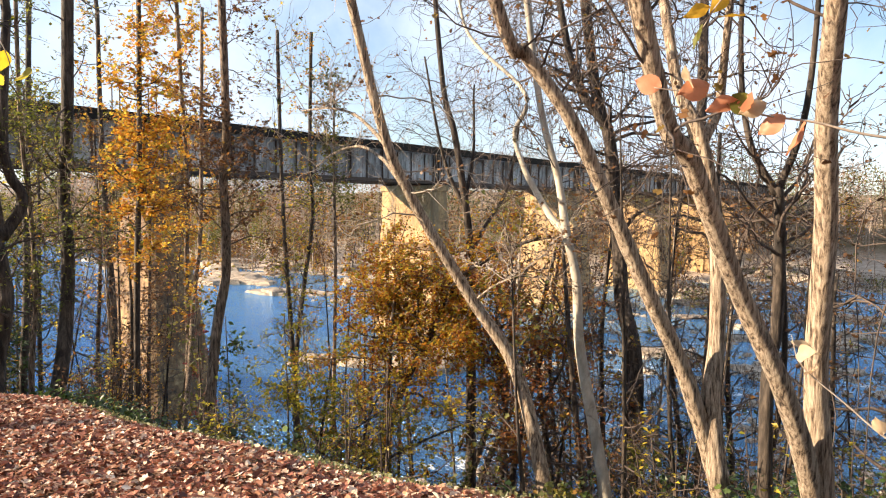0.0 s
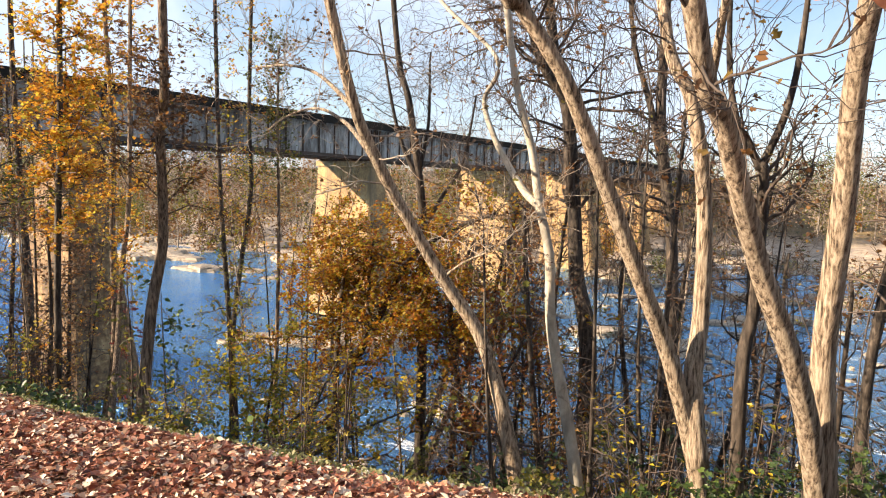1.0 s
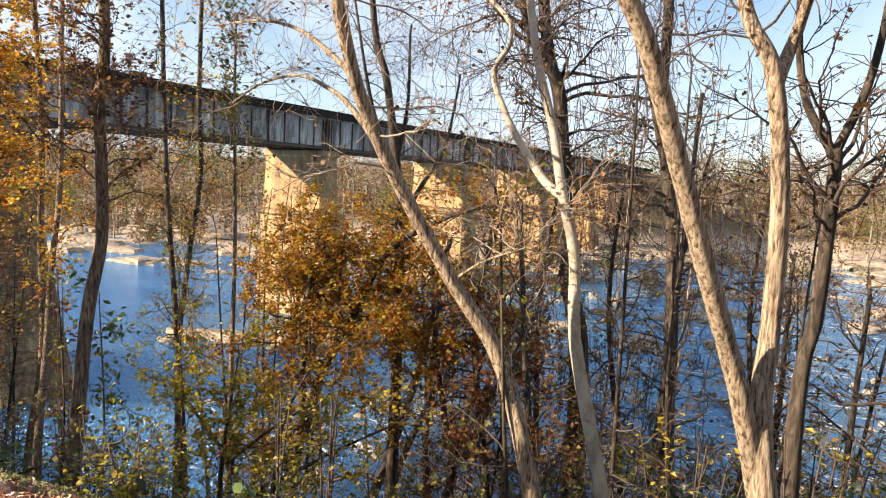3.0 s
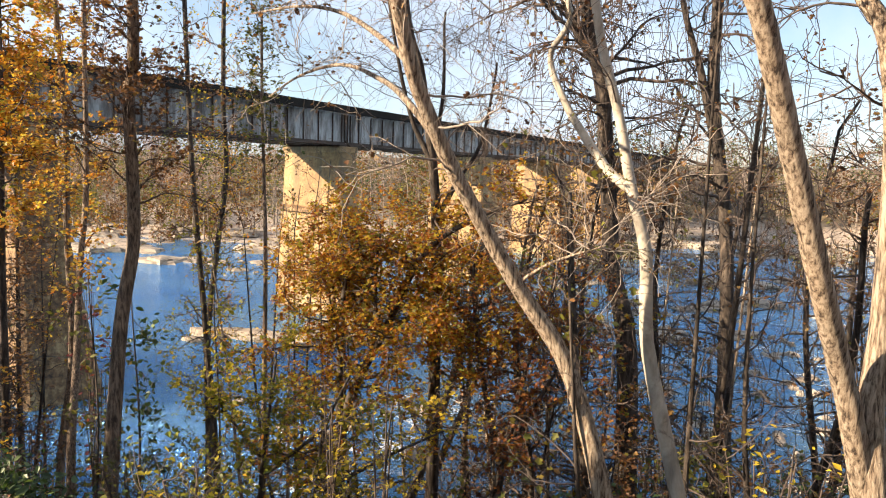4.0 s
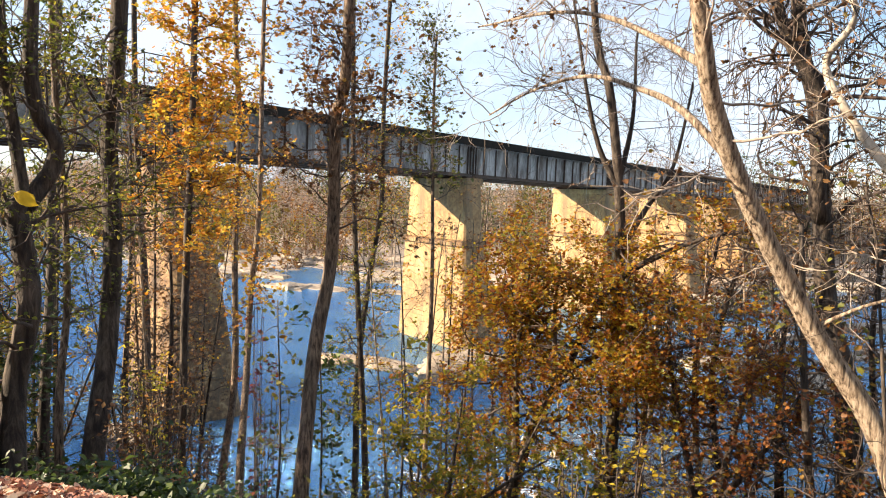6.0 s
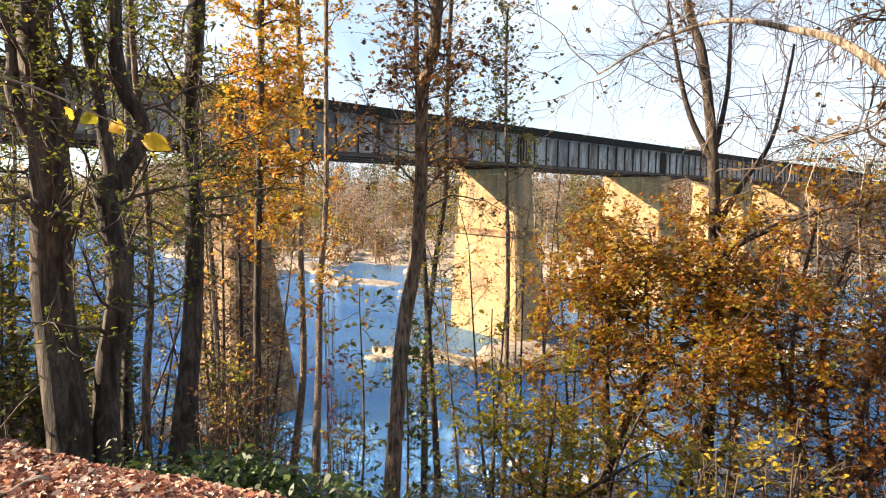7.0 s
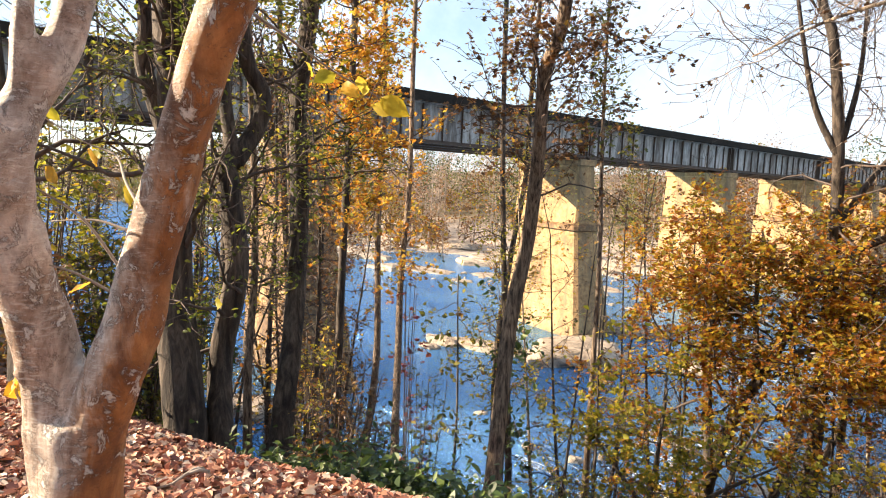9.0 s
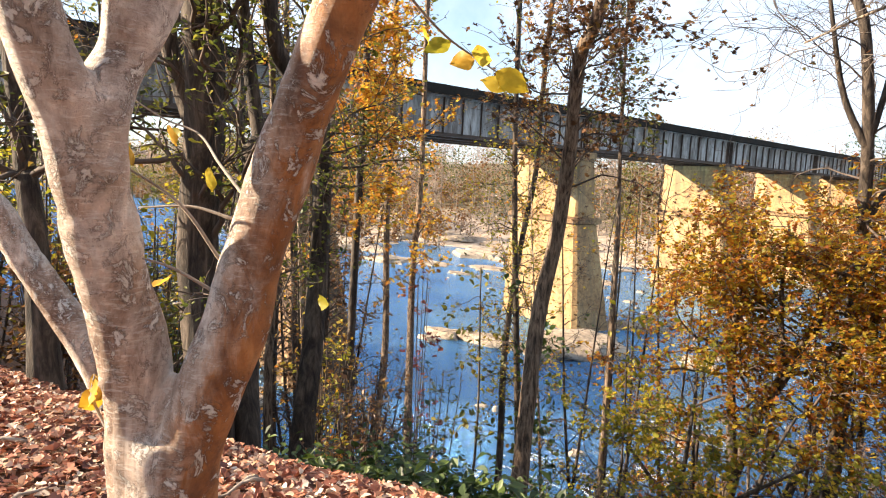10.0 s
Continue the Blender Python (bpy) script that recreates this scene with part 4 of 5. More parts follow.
grow("tree", "spreading low tree with dull rust-brown leaves beside the orange one",
     rooted([(30.3, -6.6, -3.6), (30.4, -6.4, -2.2), (30.5, -6.0, -0.9), (30.9, -5.6, 0.3)], 0), 0.10, 0.02, "bark_dark", 63, boughs=48, span_on=(0.3, 1), reach=1.3, rise=0.1, lift=-0.1, twigs=12, twig_len=0.5, leaf=("leaf_rust", 0.06, 9, 0.3, "lobed"),
     forks=[([(30.35, -6.5, -2.8), (29.8, -6.1, -1.6), (29.4, -5.8, -0.5), (29.3, -5.6, 0.6)], 0.06, 0.02), ([(30.4, -6.4, -2.4), (31.0, -6.4, -1.4), (31.4, -6.3, -0.5)], 0.05, 0.015)])
grow("tree", "low understorey tree with bright yellow-green leaves", rooted([(27.7, -8.95, -2.8), (27.7, -8.85, -1.8), (27.6, -8.6, -0.9)], 0), 0.05, 0.015, "bark_dark", 61, boughs=22, span_on=(0.15, 1), reach=1.2, rise=0.15, lift=0.0, twigs=10, twig_len=0.5, leaf=("leaf_lime", 0.056, 16, 0.3, "lobed"),
     forks=[([(27.75, -8.95, -2.6), (28.4, -8.7, -2.0), (28.9, -8.4, -1.6)], 0.035, 0.012), ([(27.7, -8.9, -2.5), (27.1, -9.0, -1.9), (26.7, -9.1, -1.4)], 0.03, 0.012)])
grow("tree", "low understorey tree with golden yellow leaves", rooted([(28.4, -8.6, -3.0), (28.4, -8.4, -2.0), (28.6, -8.1, -1.2)], 0), 0.05, 0.015, "bark_dark", 62, boughs=18, span_on=(0.2, 1), reach=1.1, rise=0.15, lift=0.0, twigs=10, twig_len=0.5, leaf=("leaf_yellow", 0.065, 5, 0.7, "lobed"),
     forks=[([(28.5, -8.6, -2.8), (29.4, -8.1, -2.2), (30.1, -7.6, -1.8)], 0.035, 0.012)])

# leafy trees beyond the end of the path
for k, (x, y, h, lf, lab) in enumerate(((15.0, -9.5, 11.5, "leaf_olive", "dull olive"), (13.2, -8.6, 12.5, "leaf_lime", "yellow-green"), (16.6, -8.2, 11.5, "leaf_brown", "brown"), (12.0, -11.0, 11.5, "leaf_olive", "dull olive"), (15.6, -6.2, 12.5, "leaf_brown", "brown"), (19.4, -8.6, 8.0, "leaf_brown", "brown"))):
    z = land(x, y) - 0.2
    grow("tree", "slender tree with " + lab + " leaves among the trees of the bank", [(x, y, z), (x + 0.2, y - 0.1, z + 0.35 * h), (x - 0.1, y + 0.15, z + 0.7 * h), (x + 0.1, y, z + h)], 0.09, 0.025, "bark_dark", 450 + k, boughs=46, span_on=(0.25, 1), reach=1.7,
         twigs=9, leaf=(lf, 0.09, 5, 0.3, "oval"))
for k, (x, y, top, lf, n) in enumerate(((26.0, -9.9, -0.1, "leaf_green", 4), (25.3, -10.1, 0.2, "leaf_olive", 3), (27.0, -9.3, 0.0, "leaf_lime", 3))):
    z = land(x, y) - 0.1
    grow("sapling", "thin sapling with drooping dark leaves" if k < 2 else "thin sapling with yellow-green leaves", [(x, y, z), (x + 0.1, y + 0.1, (z + top) / 2), (x + 0.05, y + 0.05, top)], 0.025, 0.008, "bark_dark", 460 + k, boughs=14, span_on=(0.4, 1), reach=0.7, rise=0.2, lift=-0.2,
         twigs=6, twig_len=0.35, leaf=(lf, 0.08, n, 0.1, "round"), sides=6, category="sapling", group="saplings")

for k, (x, y, h, n) in enumerate(((30.5, -3.2, 11.5, 3.5), (29.0, -2.6, 11.0, 3.0), (31.9, -2.4, 12.5, 3.0), (28.4, -3.6, 9.5, 2.5), (33.2, -2.2, 12.0, 3.0), (30.0, -4.8, 9.5, 2.5), (34.6, -1.8, 12.5, 2.5))):
    z = land(x, y) - 0.2
    grow("tree", "dark slender tree with clinging brown leaves near the water", [(x, y, z), (x + 0.25, y - 0.1, z + 0.35 * h), (x - 0.2, y + 0.2, z + 0.7 * h), (x + 0.2, y, z + h)], 0.10, 0.025, "bark_dark", 480 + k, boughs=44, span_on=(0.3, 1), reach=1.8, rise=0.35,
         twigs=9, leaf=("leaf_brown", 0.06, 0.9 * n, 0.3, "lobed"), strands=20, wobble=1.2, group="waterside trees")

# shrubs
def shrub(label, x, y, z, seed, leaf, size=0.9, stems=5):
    rng = np.random.default_rng(seed)
    gz = land(x, y) - 0.1
    forks = []
    for k in range(stems):
        a, r = rng.uniform(0, 6.28), size * rng.uniform(0.2, 0.6)
        forks.append(([(x + 0.05 * math.cos(a), y + 0.05 * math.sin(a), gz), (x + 0.5 * r * math.cos(a), y + 0.5 * r * math.sin(a), gz + (z - gz) * 0.5), (x + r * math.cos(a), y + r * math.sin(a), z + rng.uniform(-0.2, 0.3))], 0.018, 0.006))
    return grow("shrub", label, [(x, y, gz), (x, y, (gz + z) / 2), (x + 0.1, y, z)], 0.02, 0.008, "twig", seed, boughs=stems * 5, span_on=(0.25, 1), reach=size * 0.7, rise=0.3, twigs=5, twig_len=0.35, leaf=leaf, forks=forks, sides=5, category="shrub")


shrub("leafy shrub with yellow-green leaves over the water", 23.2, -13.4, 0.6, 70, ("leaf_lime", 0.08, 6, 0.4, "oval"), 1.3, 6)
shrub("tall leafy shrub with yellow-green leaves beyond the path", 23.3, -14.5, 1.5, 85, ("leaf_lime", 0.085, 5, 0.4, "round"), 1.1, 7)
shrub("tall leafy shrub with dark green leaves beyond the path", 22.4, -14.9, 2.2, 86, ("leaf_green", 0.09, 5, 0.4, "round"), 1.3, 7)
shrub("leafy shrub with olive leaves beyond the path", 23.6, -13.9, 0.4, 87, ("leaf_olive", 0.085, 5, 0.4, "round"), 1.0, 6)
shrub("leafy shrub with glossy green leaves on the bank", 23.4, -13.0, -0.4, 71, ("leaf_green", 0.09, 5, 0.4, "oval"), 1.1, 6)
shrub("dark-leaved shrub low on the bank", 23.0, -8.5, -2.0, 72, ("leaf_olive", 0.09, 2.5, 0.4, "oval"), 0.8, 5)
shrub("small shrub with wine-red leaves", 21.8, -7.9, -0.6, 73, ("leaf_wine", 0.10, 2.2, 0.4, "lobed"), 0.6, 4)
shrub("sparse shrub with yellow leaves on the shaded slope", 34.3, -8.9, -0.7, 74, ("leaf_yellow", 0.075, 1.6, 0.5, "oval"), 1.1, 5)
shrub("sparse shrub with yellow-green leaves on the shaded slope", 35.3, -8.7, -0.5, 75, ("leaf_yellow", 0.075, 1.6, 0.5, "oval"), 1.0, 5)
shrub("dark green shrub on the shaded slope", 34.6, -9.0, -1.6, 76, ("leaf_green", 0.09, 4, 0.5, "oval"), 1.1, 5)
shrub("dark green shrub below the leaning trees", 33.0, -9.0, -2.2, 77, ("leaf_green", 0.09, 4, 0.5, "oval"), 1.1, 5)
shrub("bright yellow-green seedling in the sun", 30.6, -10.9, -0.55, 78, ("leaf_yellow", 0.05, 3, 0.6, "oval"), 0.4, 3)
shrub("bright yellow-green seedling on the slope", 30.9, -10.5, -0.4, 79, ("leaf_yellow", 0.05, 3, 0.6, "oval"), 0.4, 3)
shrub("brown twiggy shrub at the foot of dark trees", 25.2, -11.6, -0.9, 80, ("leaf_brown", 0.07, 1.2, 0.3, "oval"), 0.7, 6)
shrub("yellow-leaved shrub between the trunks", 23.2, -11.0, -1.2, 81, ("leaf_lime", 0.08, 3, 0.3, "oval"), 0.8, 6)
shrub("twiggy shrub with a few gold leaves", 22.2, -10.2, -1.5, 82, ("leaf_gold", 0.08, 3, 0.3, "oval"), 1.0, 8)
shrub("small yellow-green shrub at the bank's edge", 31.6, -13.3, 0.05, 83, ("leaf_lime", 0.04, 5, 0.4, "round"), 0.35, 4)
shrub("low green shrub on the bank", 32.3, -12.8, -0.25, 84, ("leaf_mid", 0.04, 4, 0.4, "round"), 0.35, 4)

for k, (x, y, z, lf, s) in enumerate(((22.0, -14.2, 1.6, "leaf_lime", 1.5), (20.9, -16.4, 0.8, "leaf_lime", 1.2), (19.0, -17.4, 1.0, "leaf_green", 1.3), (17.5, -13.0, 2.8, "leaf_olive", 1.8), (22.8, -15.6, 0.1, "leaf_brown", 0.9),
                                     (20.8, -15.6, 0.5, "leaf_olive", 1.1), (18.8, -16.6, 0.9, "leaf_green", 1.3), (16.0, -15.4, 2.6, "leaf_olive", 2.0), (21.2, -12.2, -0.6, "leaf_olive", 1.3), (19.4, -11.4, -0.8, "leaf_green", 1.5),
                                     (17.4, -11.2, 0.0, "leaf_gold", 1.5), (23.6, -14.6, 0.1, "leaf_brown", 0.9), (24.2, -13.6, -0.5, "leaf_olive", 0.8))):
    shrub("dense leafy undergrowth beyond the end of the path", x, y, z, 300 + k, (lf, 0.07, 7, 0.35, "oval"), s, 7)

for k, (x, y, z, lf, s, n) in enumerate(((33.6, -7.6, -1.6, "leaf_olive", 1.3, 3.5), (35.0, -7.2, -1.8, "leaf_green", 1.4, 3.5), (36.4, -7.6, -1.2, "leaf_olive", 1.3, 3.5), (37.6, -8.4, -0.6, "leaf_brown", 1.3, 3.0), (34.2, -5.8, -2.2, "leaf_brown", 1.5, 3.5),
                                        (36.0, -5.4, -1.8, "leaf_olive", 1.5, 3.5), (32.4, -6.4, -2.0, "leaf_brown", 1.3, 3.5), (31.2, -5.2, -1.0, "leaf_orange", 1.6, 4.0), (32.6, -3.8, -0.8, "leaf_brown", 1.6, 3.0),
                                        (34.6, -9.3, -1.5, "leaf_green", 1.2, 4.0), (36.2, -9.4, -0.9, "leaf_green", 1.2, 4.0), (33.2, -9.9, -1.7, "leaf_green", 1.0, 4.0), (37.0, -10.4, -0.3, "leaf_olive", 1.0, 4.0), (32.2, -8.2, -2.4, "leaf_green", 1.2, 4.0), (30.6, -8.4, -2.6, "leaf_olive", 1.1, 3.5),
                                        (35.4, -10.2, -1.1, "leaf_green", 0.8, 4.0), (33.8, -10.8, -1.3, "leaf_olive", 0.8, 4.0))):
    shrub("shaded tangle of undergrowth on the lower slope", x, y, z, 340 + k, (lf, 0.06, 2.2 * n, 0.35, "lobed"), s, 7)
for k, (x, y, z, lf, s, n) in enumerate(((28.3, -12.7, -1.0, "leaf_green", 0.4, 3.0), (27.3, -12.9, -0.95, "leaf_green", 0.4, 3.0), (26.4, -12.6, -0.8, "leaf_brown", 0.5, 2.0), (28.3, -11.4, -1.5, "leaf_olive", 0.8, 3.0),
                                        (22.6, -9.6, -2.8, "leaf_brown", 0.8, 2.0), (26.9, -9.6, -2.6, "leaf_lime", 0.9, 4.0))):
    shrub("brown and green undergrowth below the bank's edge", x, y, z, 370 + k, (lf, 0.055, 2 * n, 0.35, "oval"), s, 7)

# dark trees lower on the slope, behind the leaning ones
rng = np.random.default_rng(77)
for k, (x, y) in enumerate(((36.6, -7.4), (37.6, -5.2), (34.4, -5.8), (33.2, -4.4), (36.0, -3.6), (38.6, -8.0), (39.5, -5.8), (32.0, -6.2), (37.2, -9.6), (35.0, -2.8), (40.6, -3.6))):
    z = land(x, y) - 0.2
    h = rng.uniform(7.5, 11)
    lx, ly = rng.normal(0, 0.5, 2)
    grow("tree", "dark slender tree with bare twigs on the lower slope", [(x, y, z), (x + 0.3 * lx + rng.normal(0, 0.12), y + 0.3 * ly, z + 0.35 * h), (x + 0.7 * lx + rng.normal(0, 0.15), y + 0.7 * ly, z + 0.7 * h), (x + lx, y + ly, z + h)],
         rng.uniform(0.07, 0.12), 0.03, "bark_dark", 400 + k, boughs=24, span_on=(0.3, 1), reach=1.7, twigs=9, leaf=("leaf_brown", 0.055, 1.6 if k % 2 else 2.6, 0.3, "lobed"), strands=14, category="tree", group="slope trees")

# thin saplings and bare stems between the trees
rng = np.random.default_rng(5)
LEAFS = [("leaf_olive", 0.06, 2.2, 0.3, "lobed"), ("leaf_brown", 0.06, 2.0, 0.3, "lobed"), ("leaf_gold", 0.062, 2.6, 0.3, "lobed"), None, FEW_BROWN]
for k in range(80):
    x, y = rng.uniform(15, 37.5), rng.uniform(-12.2, -2.5)
    if 24.5 < x < 32 and y < -6 or x < 27 and 0.60 < math.atan2(y + 16, 31.3 - x) < 0.84 or x > 23.5 and y < -10 or 23.5 < x < 27 and y < -7:
        continue
    z = land(x, y) - 0.1
    h = (0.2 - z) + rng.uniform(0.4, 2.0 if 22 < x < 31 else 4.5)
    lx, ly = rng.normal(0, 0.6, 2)
    r = 0.012 + 0.0055 * h
    grow("sapling", "thin bare-stemmed sapling on the wooded bank", [(x, y, z), (x + 0.4 * lx, y + 0.4 * ly, z + 0.4 * h), (x + lx, y + ly, z + h)], r, 0.008, "bark_dark" if k % 4 else "bark_grey", 100 + k, boughs=int(9 + 1.6 * h), span_on=(0.15, 1), reach=0.55 + 0.09 * h,
         rise=0.6, twigs=8, twig_len=0.5, leaf=LEAFS[k % 5], sides=6, wobble=2.2, category="sapling", group="saplings")


# ---- ground cover ----
def cover(name, label, category, spots, size, material, seed, flat, shape, lift, curl=1.0):
    r = np.random.default_rng(seed)
    b = Build()
    c = [(x, y, land(x, y) + 0.012 + lift * r.random() ** 2) for x, y in spots]
    b.leaves(c, size, r, flat, shape, curl, 0.5)
    ob = part(name, b, M[material], smooth=False)
    return tagged(ob, label, category, kind="stuff")


rng = np.random.default_rng(8)
spots = []
while len(spots) < 120000:
    x = rng.uniform(12, 48)
    y = rng.uniform(-27, -12.4)
    d = y - bank_edge(x)
    if rng.random() > math.exp(-(max(0, 23 - x, x - 36.5) / 2.5) ** 2 - (max(0, -16.6 - y) / 1.6) ** 2):
        continue
    if d < 0.2 or rng.random() < 0.75 - 0.28 * d:
        spots.append((x, y))
cover("leaf_litter", "dry russet and tan fallen leaves covering the path", "fallen leaves", spots[::2], 0.046, "litter", 9, 0.6, "round", 0.045, 1.8)
cover("leaf_litter", "curled russet and tan fallen leaves on the path", "fallen leaves", spots[1::2], 0.042, "litter", 12, 0.8, "lobed", 0.04, 1.2)
spots = [(x, y) for x, y in zip(rng.uniform(16, 38, 9000), rng.uniform(-13.6, -3.5, 9000)) if y > bank_edge(x) + 0.6]
cover("leaf_litter", "brown fallen leaves scattered down the steep bank", "fallen leaves", spots, 0.11, "litter", 10, 0.6, "lobed", 0.06)
for k, (cx, cy, sx, sy, n) in enumerate(((28.7, -13.4, 0.24, 0.16, 1300), (28.15, -13.45, 0.27, 0.16, 1200), (27.5, -13.6, 0.3, 0.18, 1000), (29.3, -13.1, 0.3, 0.2, 800), (31.9, -13.3, 0.5, 0.12, 120))):
    sp = list(zip(rng.normal(cx, sx, n), rng.normal(cy, sy, n)))
    cover("ivy", "dark green ivy trailing over the bank's edge", "ivy", sp, 0.06, "leaf_green", 20 + k, 0.3, "round", 0.36)


sp = [(x, bank_edge(x) + d) for x, d in zip(rng.uniform(30.0, 35.5, 6000), rng.normal(0.32, 0.16, 6000))]
cover("grass", "thin pale green grass and moss along the rim of the bank", "grass", sp, 0.034, "leaf_sage", 26, 0.0, "oval", 0.07)


# ---- leaf sprays close to the path ----
def spray(label, twigs, leaves, materials, size, seed, broad=0.34):
    """Thin twigs with single leaves; the leaves take the given materials in turn."""
    r = np.random.default_rng(seed)
    top = empty("leaf_spray", twigs[0][0], label, "branch")
    o = np.array(twigs[0][0])
    for line in twigs:
        pts = smooth_path(np.array(line, float) - o, 8)
        t = Build()
        t.tube(pts, np.linspace(0.0048, 0.0018, len(pts)), 5)
        part("twig", t, M["twig_pale"], top)
    for n, p in enumerate(leaves):
        b = Build()
        d = r.standard_normal(3) * (1, 1, 0.4) + (0, 0, -0.4)
        d -= 0.7 * np.dot(d, (-0.35, 0.93, 0)) * np.array((-0.35, 0.93, 0))
        d /= np.linalg.norm(d)
        nrm = np.cross(d, r.standard_normal(3) * 0.6 + (0.2, 0.1, 1.0))
        nrm = nrm / np.linalg.norm(nrm) + 0.5 * r.standard_normal(3)
        nrm -= d * np.dot(d, nrm)
        nrm /= np.linalg.norm(nrm)
        s = np.cross(nrm, d)
        L = size * r.uniform(0.75, 1.2)
        W, curl, fold = L * broad * r.uniform(0.85, 1.1), r.uniform(0.05, 0.35), r.uniform(0.03, 0.16)
        outl = ((0, 0.05), (0.10, 0.45), (0.25, 0.85), (0.42, 1.0), (0.60, 0.90), (0.78, 0.58), (0.92, 0.22), (1, 0.02))
        rows = []
        for u, w in outl:
            c = np.array(p) - o + d * L * u + nrm * L * curl * u * u
            for e in (-1, -0.5, 0, 0.5, 1):
                rows.append(c + s * W * w * e + nrm * L * fold * w * e * e + nrm * 0.004 * math.sin(9 * u + 4 * e))
        b.add(rows, [(i * 5 + j, i * 5 + j + 1, i * 5 + j + 6, i * 5 + j + 5) for i in range(len(outl) - 1) for j in range(4)])
        part("leaf", b, M[materials[n % len(materials)]], top)
    return top


spray("spray of bright yellow beech-like leaves on a thin twig", [[(30.05, -15.28, 1.8), (29.85, -15.02, 1.78), (29.79, -14.84, 1.725), (29.81, -14.70, 1.67), (29.82, -14.58, 1.62)]],
      [(29.76, -14.90, 1.73), (29.79, -14.83, 1.72), (29.81, -14.77, 1.70), (29.81, -14.76, 1.68), (29.82, -14.68, 1.66), (29.82, -14.64, 1.64), (29.82, -14.60, 1.63)], ["leaf_yellow", "leaf_lime", "leaf_yellow", "leaf_gold"], 0.095, 3)
spray("spray of pink and cream autumn leaves on a bare twig", [[(37.1, -14.4, 2.2), (36.71, -14.5, 2.26), (36.54, -14.53, 2.31), (36.4, -14.56, 2.34), (36.26, -14.61, 2.4), (36.12, -14.67, 2.43)]],
      [(36.14, -14.66, 2.43), (36.22, -14.63, 2.42), (36.27, -14.61, 2.43), (36.31, -14.6, 2.38), (36.35, -14.58, 2.38), (36.38, -14.57, 2.36), (36.42, -14.56, 2.37), (36.47, -14.55, 2.33), (36.33, -14.59, 2.40), (36.52, -14.54, 2.31)],
      ["leaf_pink", "leaf_cream", "leaf_pink", "leaf_olive", "leaf_pink"], 0.088, 4, 0.37)
spray("pale twig with a few cream leaves", [[(36.95, -14.2, 1.2), (36.73, -14.19, 1.33), (36.62, -14.18, 1.41), (36.48, -14.18, 1.52), (36.44, -14.17, 1.62)]],
      [(36.44, -14.17, 1.6), (36.46, -14.18, 1.55), (36.5, -14.18, 1.5), (36.72, -14.19, 1.34)], ["leaf_cream"], 0.085, 6)
spray("bare pale twigs with yellow and orange leaves beside the smooth trunk",
      [[(29.70, -15.43, 1.07), (29.66, -15.52, 1.13), (29.62, -15.59, 1.155)], [(29.71, -15.40, 1.24), (29.62, -15.46, 1.262), (29.51, -15.54, 1.252)], [(29.70, -15.42, 1.14), (29.66, -15.50, 1.27), (29.60, -15.60, 1.35), (29.56, -15.66, 1.40)],
       [(29.76, -15.36, 1.25), (29.55, -15.36, 1.36), (29.34, -15.33, 1.44), (29.26, -15.40, 1.48), (29.22, -15.52, 1.56)]],
      [(29.28, -15.39, 1.46), (29.30, -15.36, 1.44), (29.335, -15.32, 1.42), (29.34, -15.30, 1.35), (29.25, -15.50, 1.40), (29.32, -15.46, 1.02), (29.24, -15.50, 1.58), (29.69, -15.157, 1.027), (29.22, -15.54, 1.50)], ["leaf_gold", "leaf_lime", "leaf_lime", "leaf_yellow", "leaf_orange"], 0.062, 7)
spray("tuft of curled rusty leaves on a short twig", [[(29.50, -15.60, 0.70), (29.42, -15.62, 0.78), (29.36, -15.60, 0.82)]], [(29.36, -15.60, 0.82), (29.38, -15.61, 0.80), (29.37, -15.58, 0.77), (29.40, -15.62, 0.79)], ["leaf_orange", "leaf_gold"], 0.075, 14, 0.4)
spray("overhanging twig with orange leaves", [[(36.9, -14.1, 3.3), (36.5, -14.25, 2.95), (36.25, -14.36, 2.78), (36.16, -14.38, 2.66)]],
      [(36.19, -14.39, 2.73), (36.21, -14.36, 2.70), (36.16, -14.37, 2.68), (36.24, -14.36, 2.77)], ["leaf_gold", "leaf_orange", "leaf_olive"], 0.09, 8)
spray("overhanging twig with yellow-green leaves", [[(32.6, -15.6, 3.3), (33.0, -15.55, 2.95), (33.17, -15.52, 2.79), (33.16, -15.47, 2.6)]],
      [(33.17, -15.52, 2.79), (33.16, -15.47, 2.66), (33.14, -15.52, 2.65), (33.1, -15.54, 2.83)], ["leaf_yellow", "leaf_lime"], 0.12, 9)


# dry sticks among the fallen leaves
rng = np.random.default_rng(61)
for k in range(26):
    x, y = (rng.uniform(29.2, 30.2), rng.uniform(-16.3, -15.2)) if k < 9 else (rng.uniform(26, 35), rng.uniform(-16.2, -14.6))
    a, L = rng.uniform(0, 6.28), rng.uniform(0.25, 0.8)
    b = Build()
    pts = [(L * u * math.cos(a + 0.2 * math.sin(5 * u)), L * u * math.sin(a + 0.2 * math.sin(5 * u)), land(x + L * u * math.cos(a), y + L * u * math.sin(a)) - land(x, y) + 0.02 + 0.02 * math.sin(7 * u)) for u in np.linspace(0, 1, 7)]
    b.tube(pts, np.linspace(rng.uniform(0.006, 0.012), 0.003, 7), 5)
    st = part("stick", b, M["twig_pale"])
    st.location = (x, y, land(x, y) + 0.02)
    tagged(st, "dry fallen stick lying among the leaves", "stick", "fallen sticks")


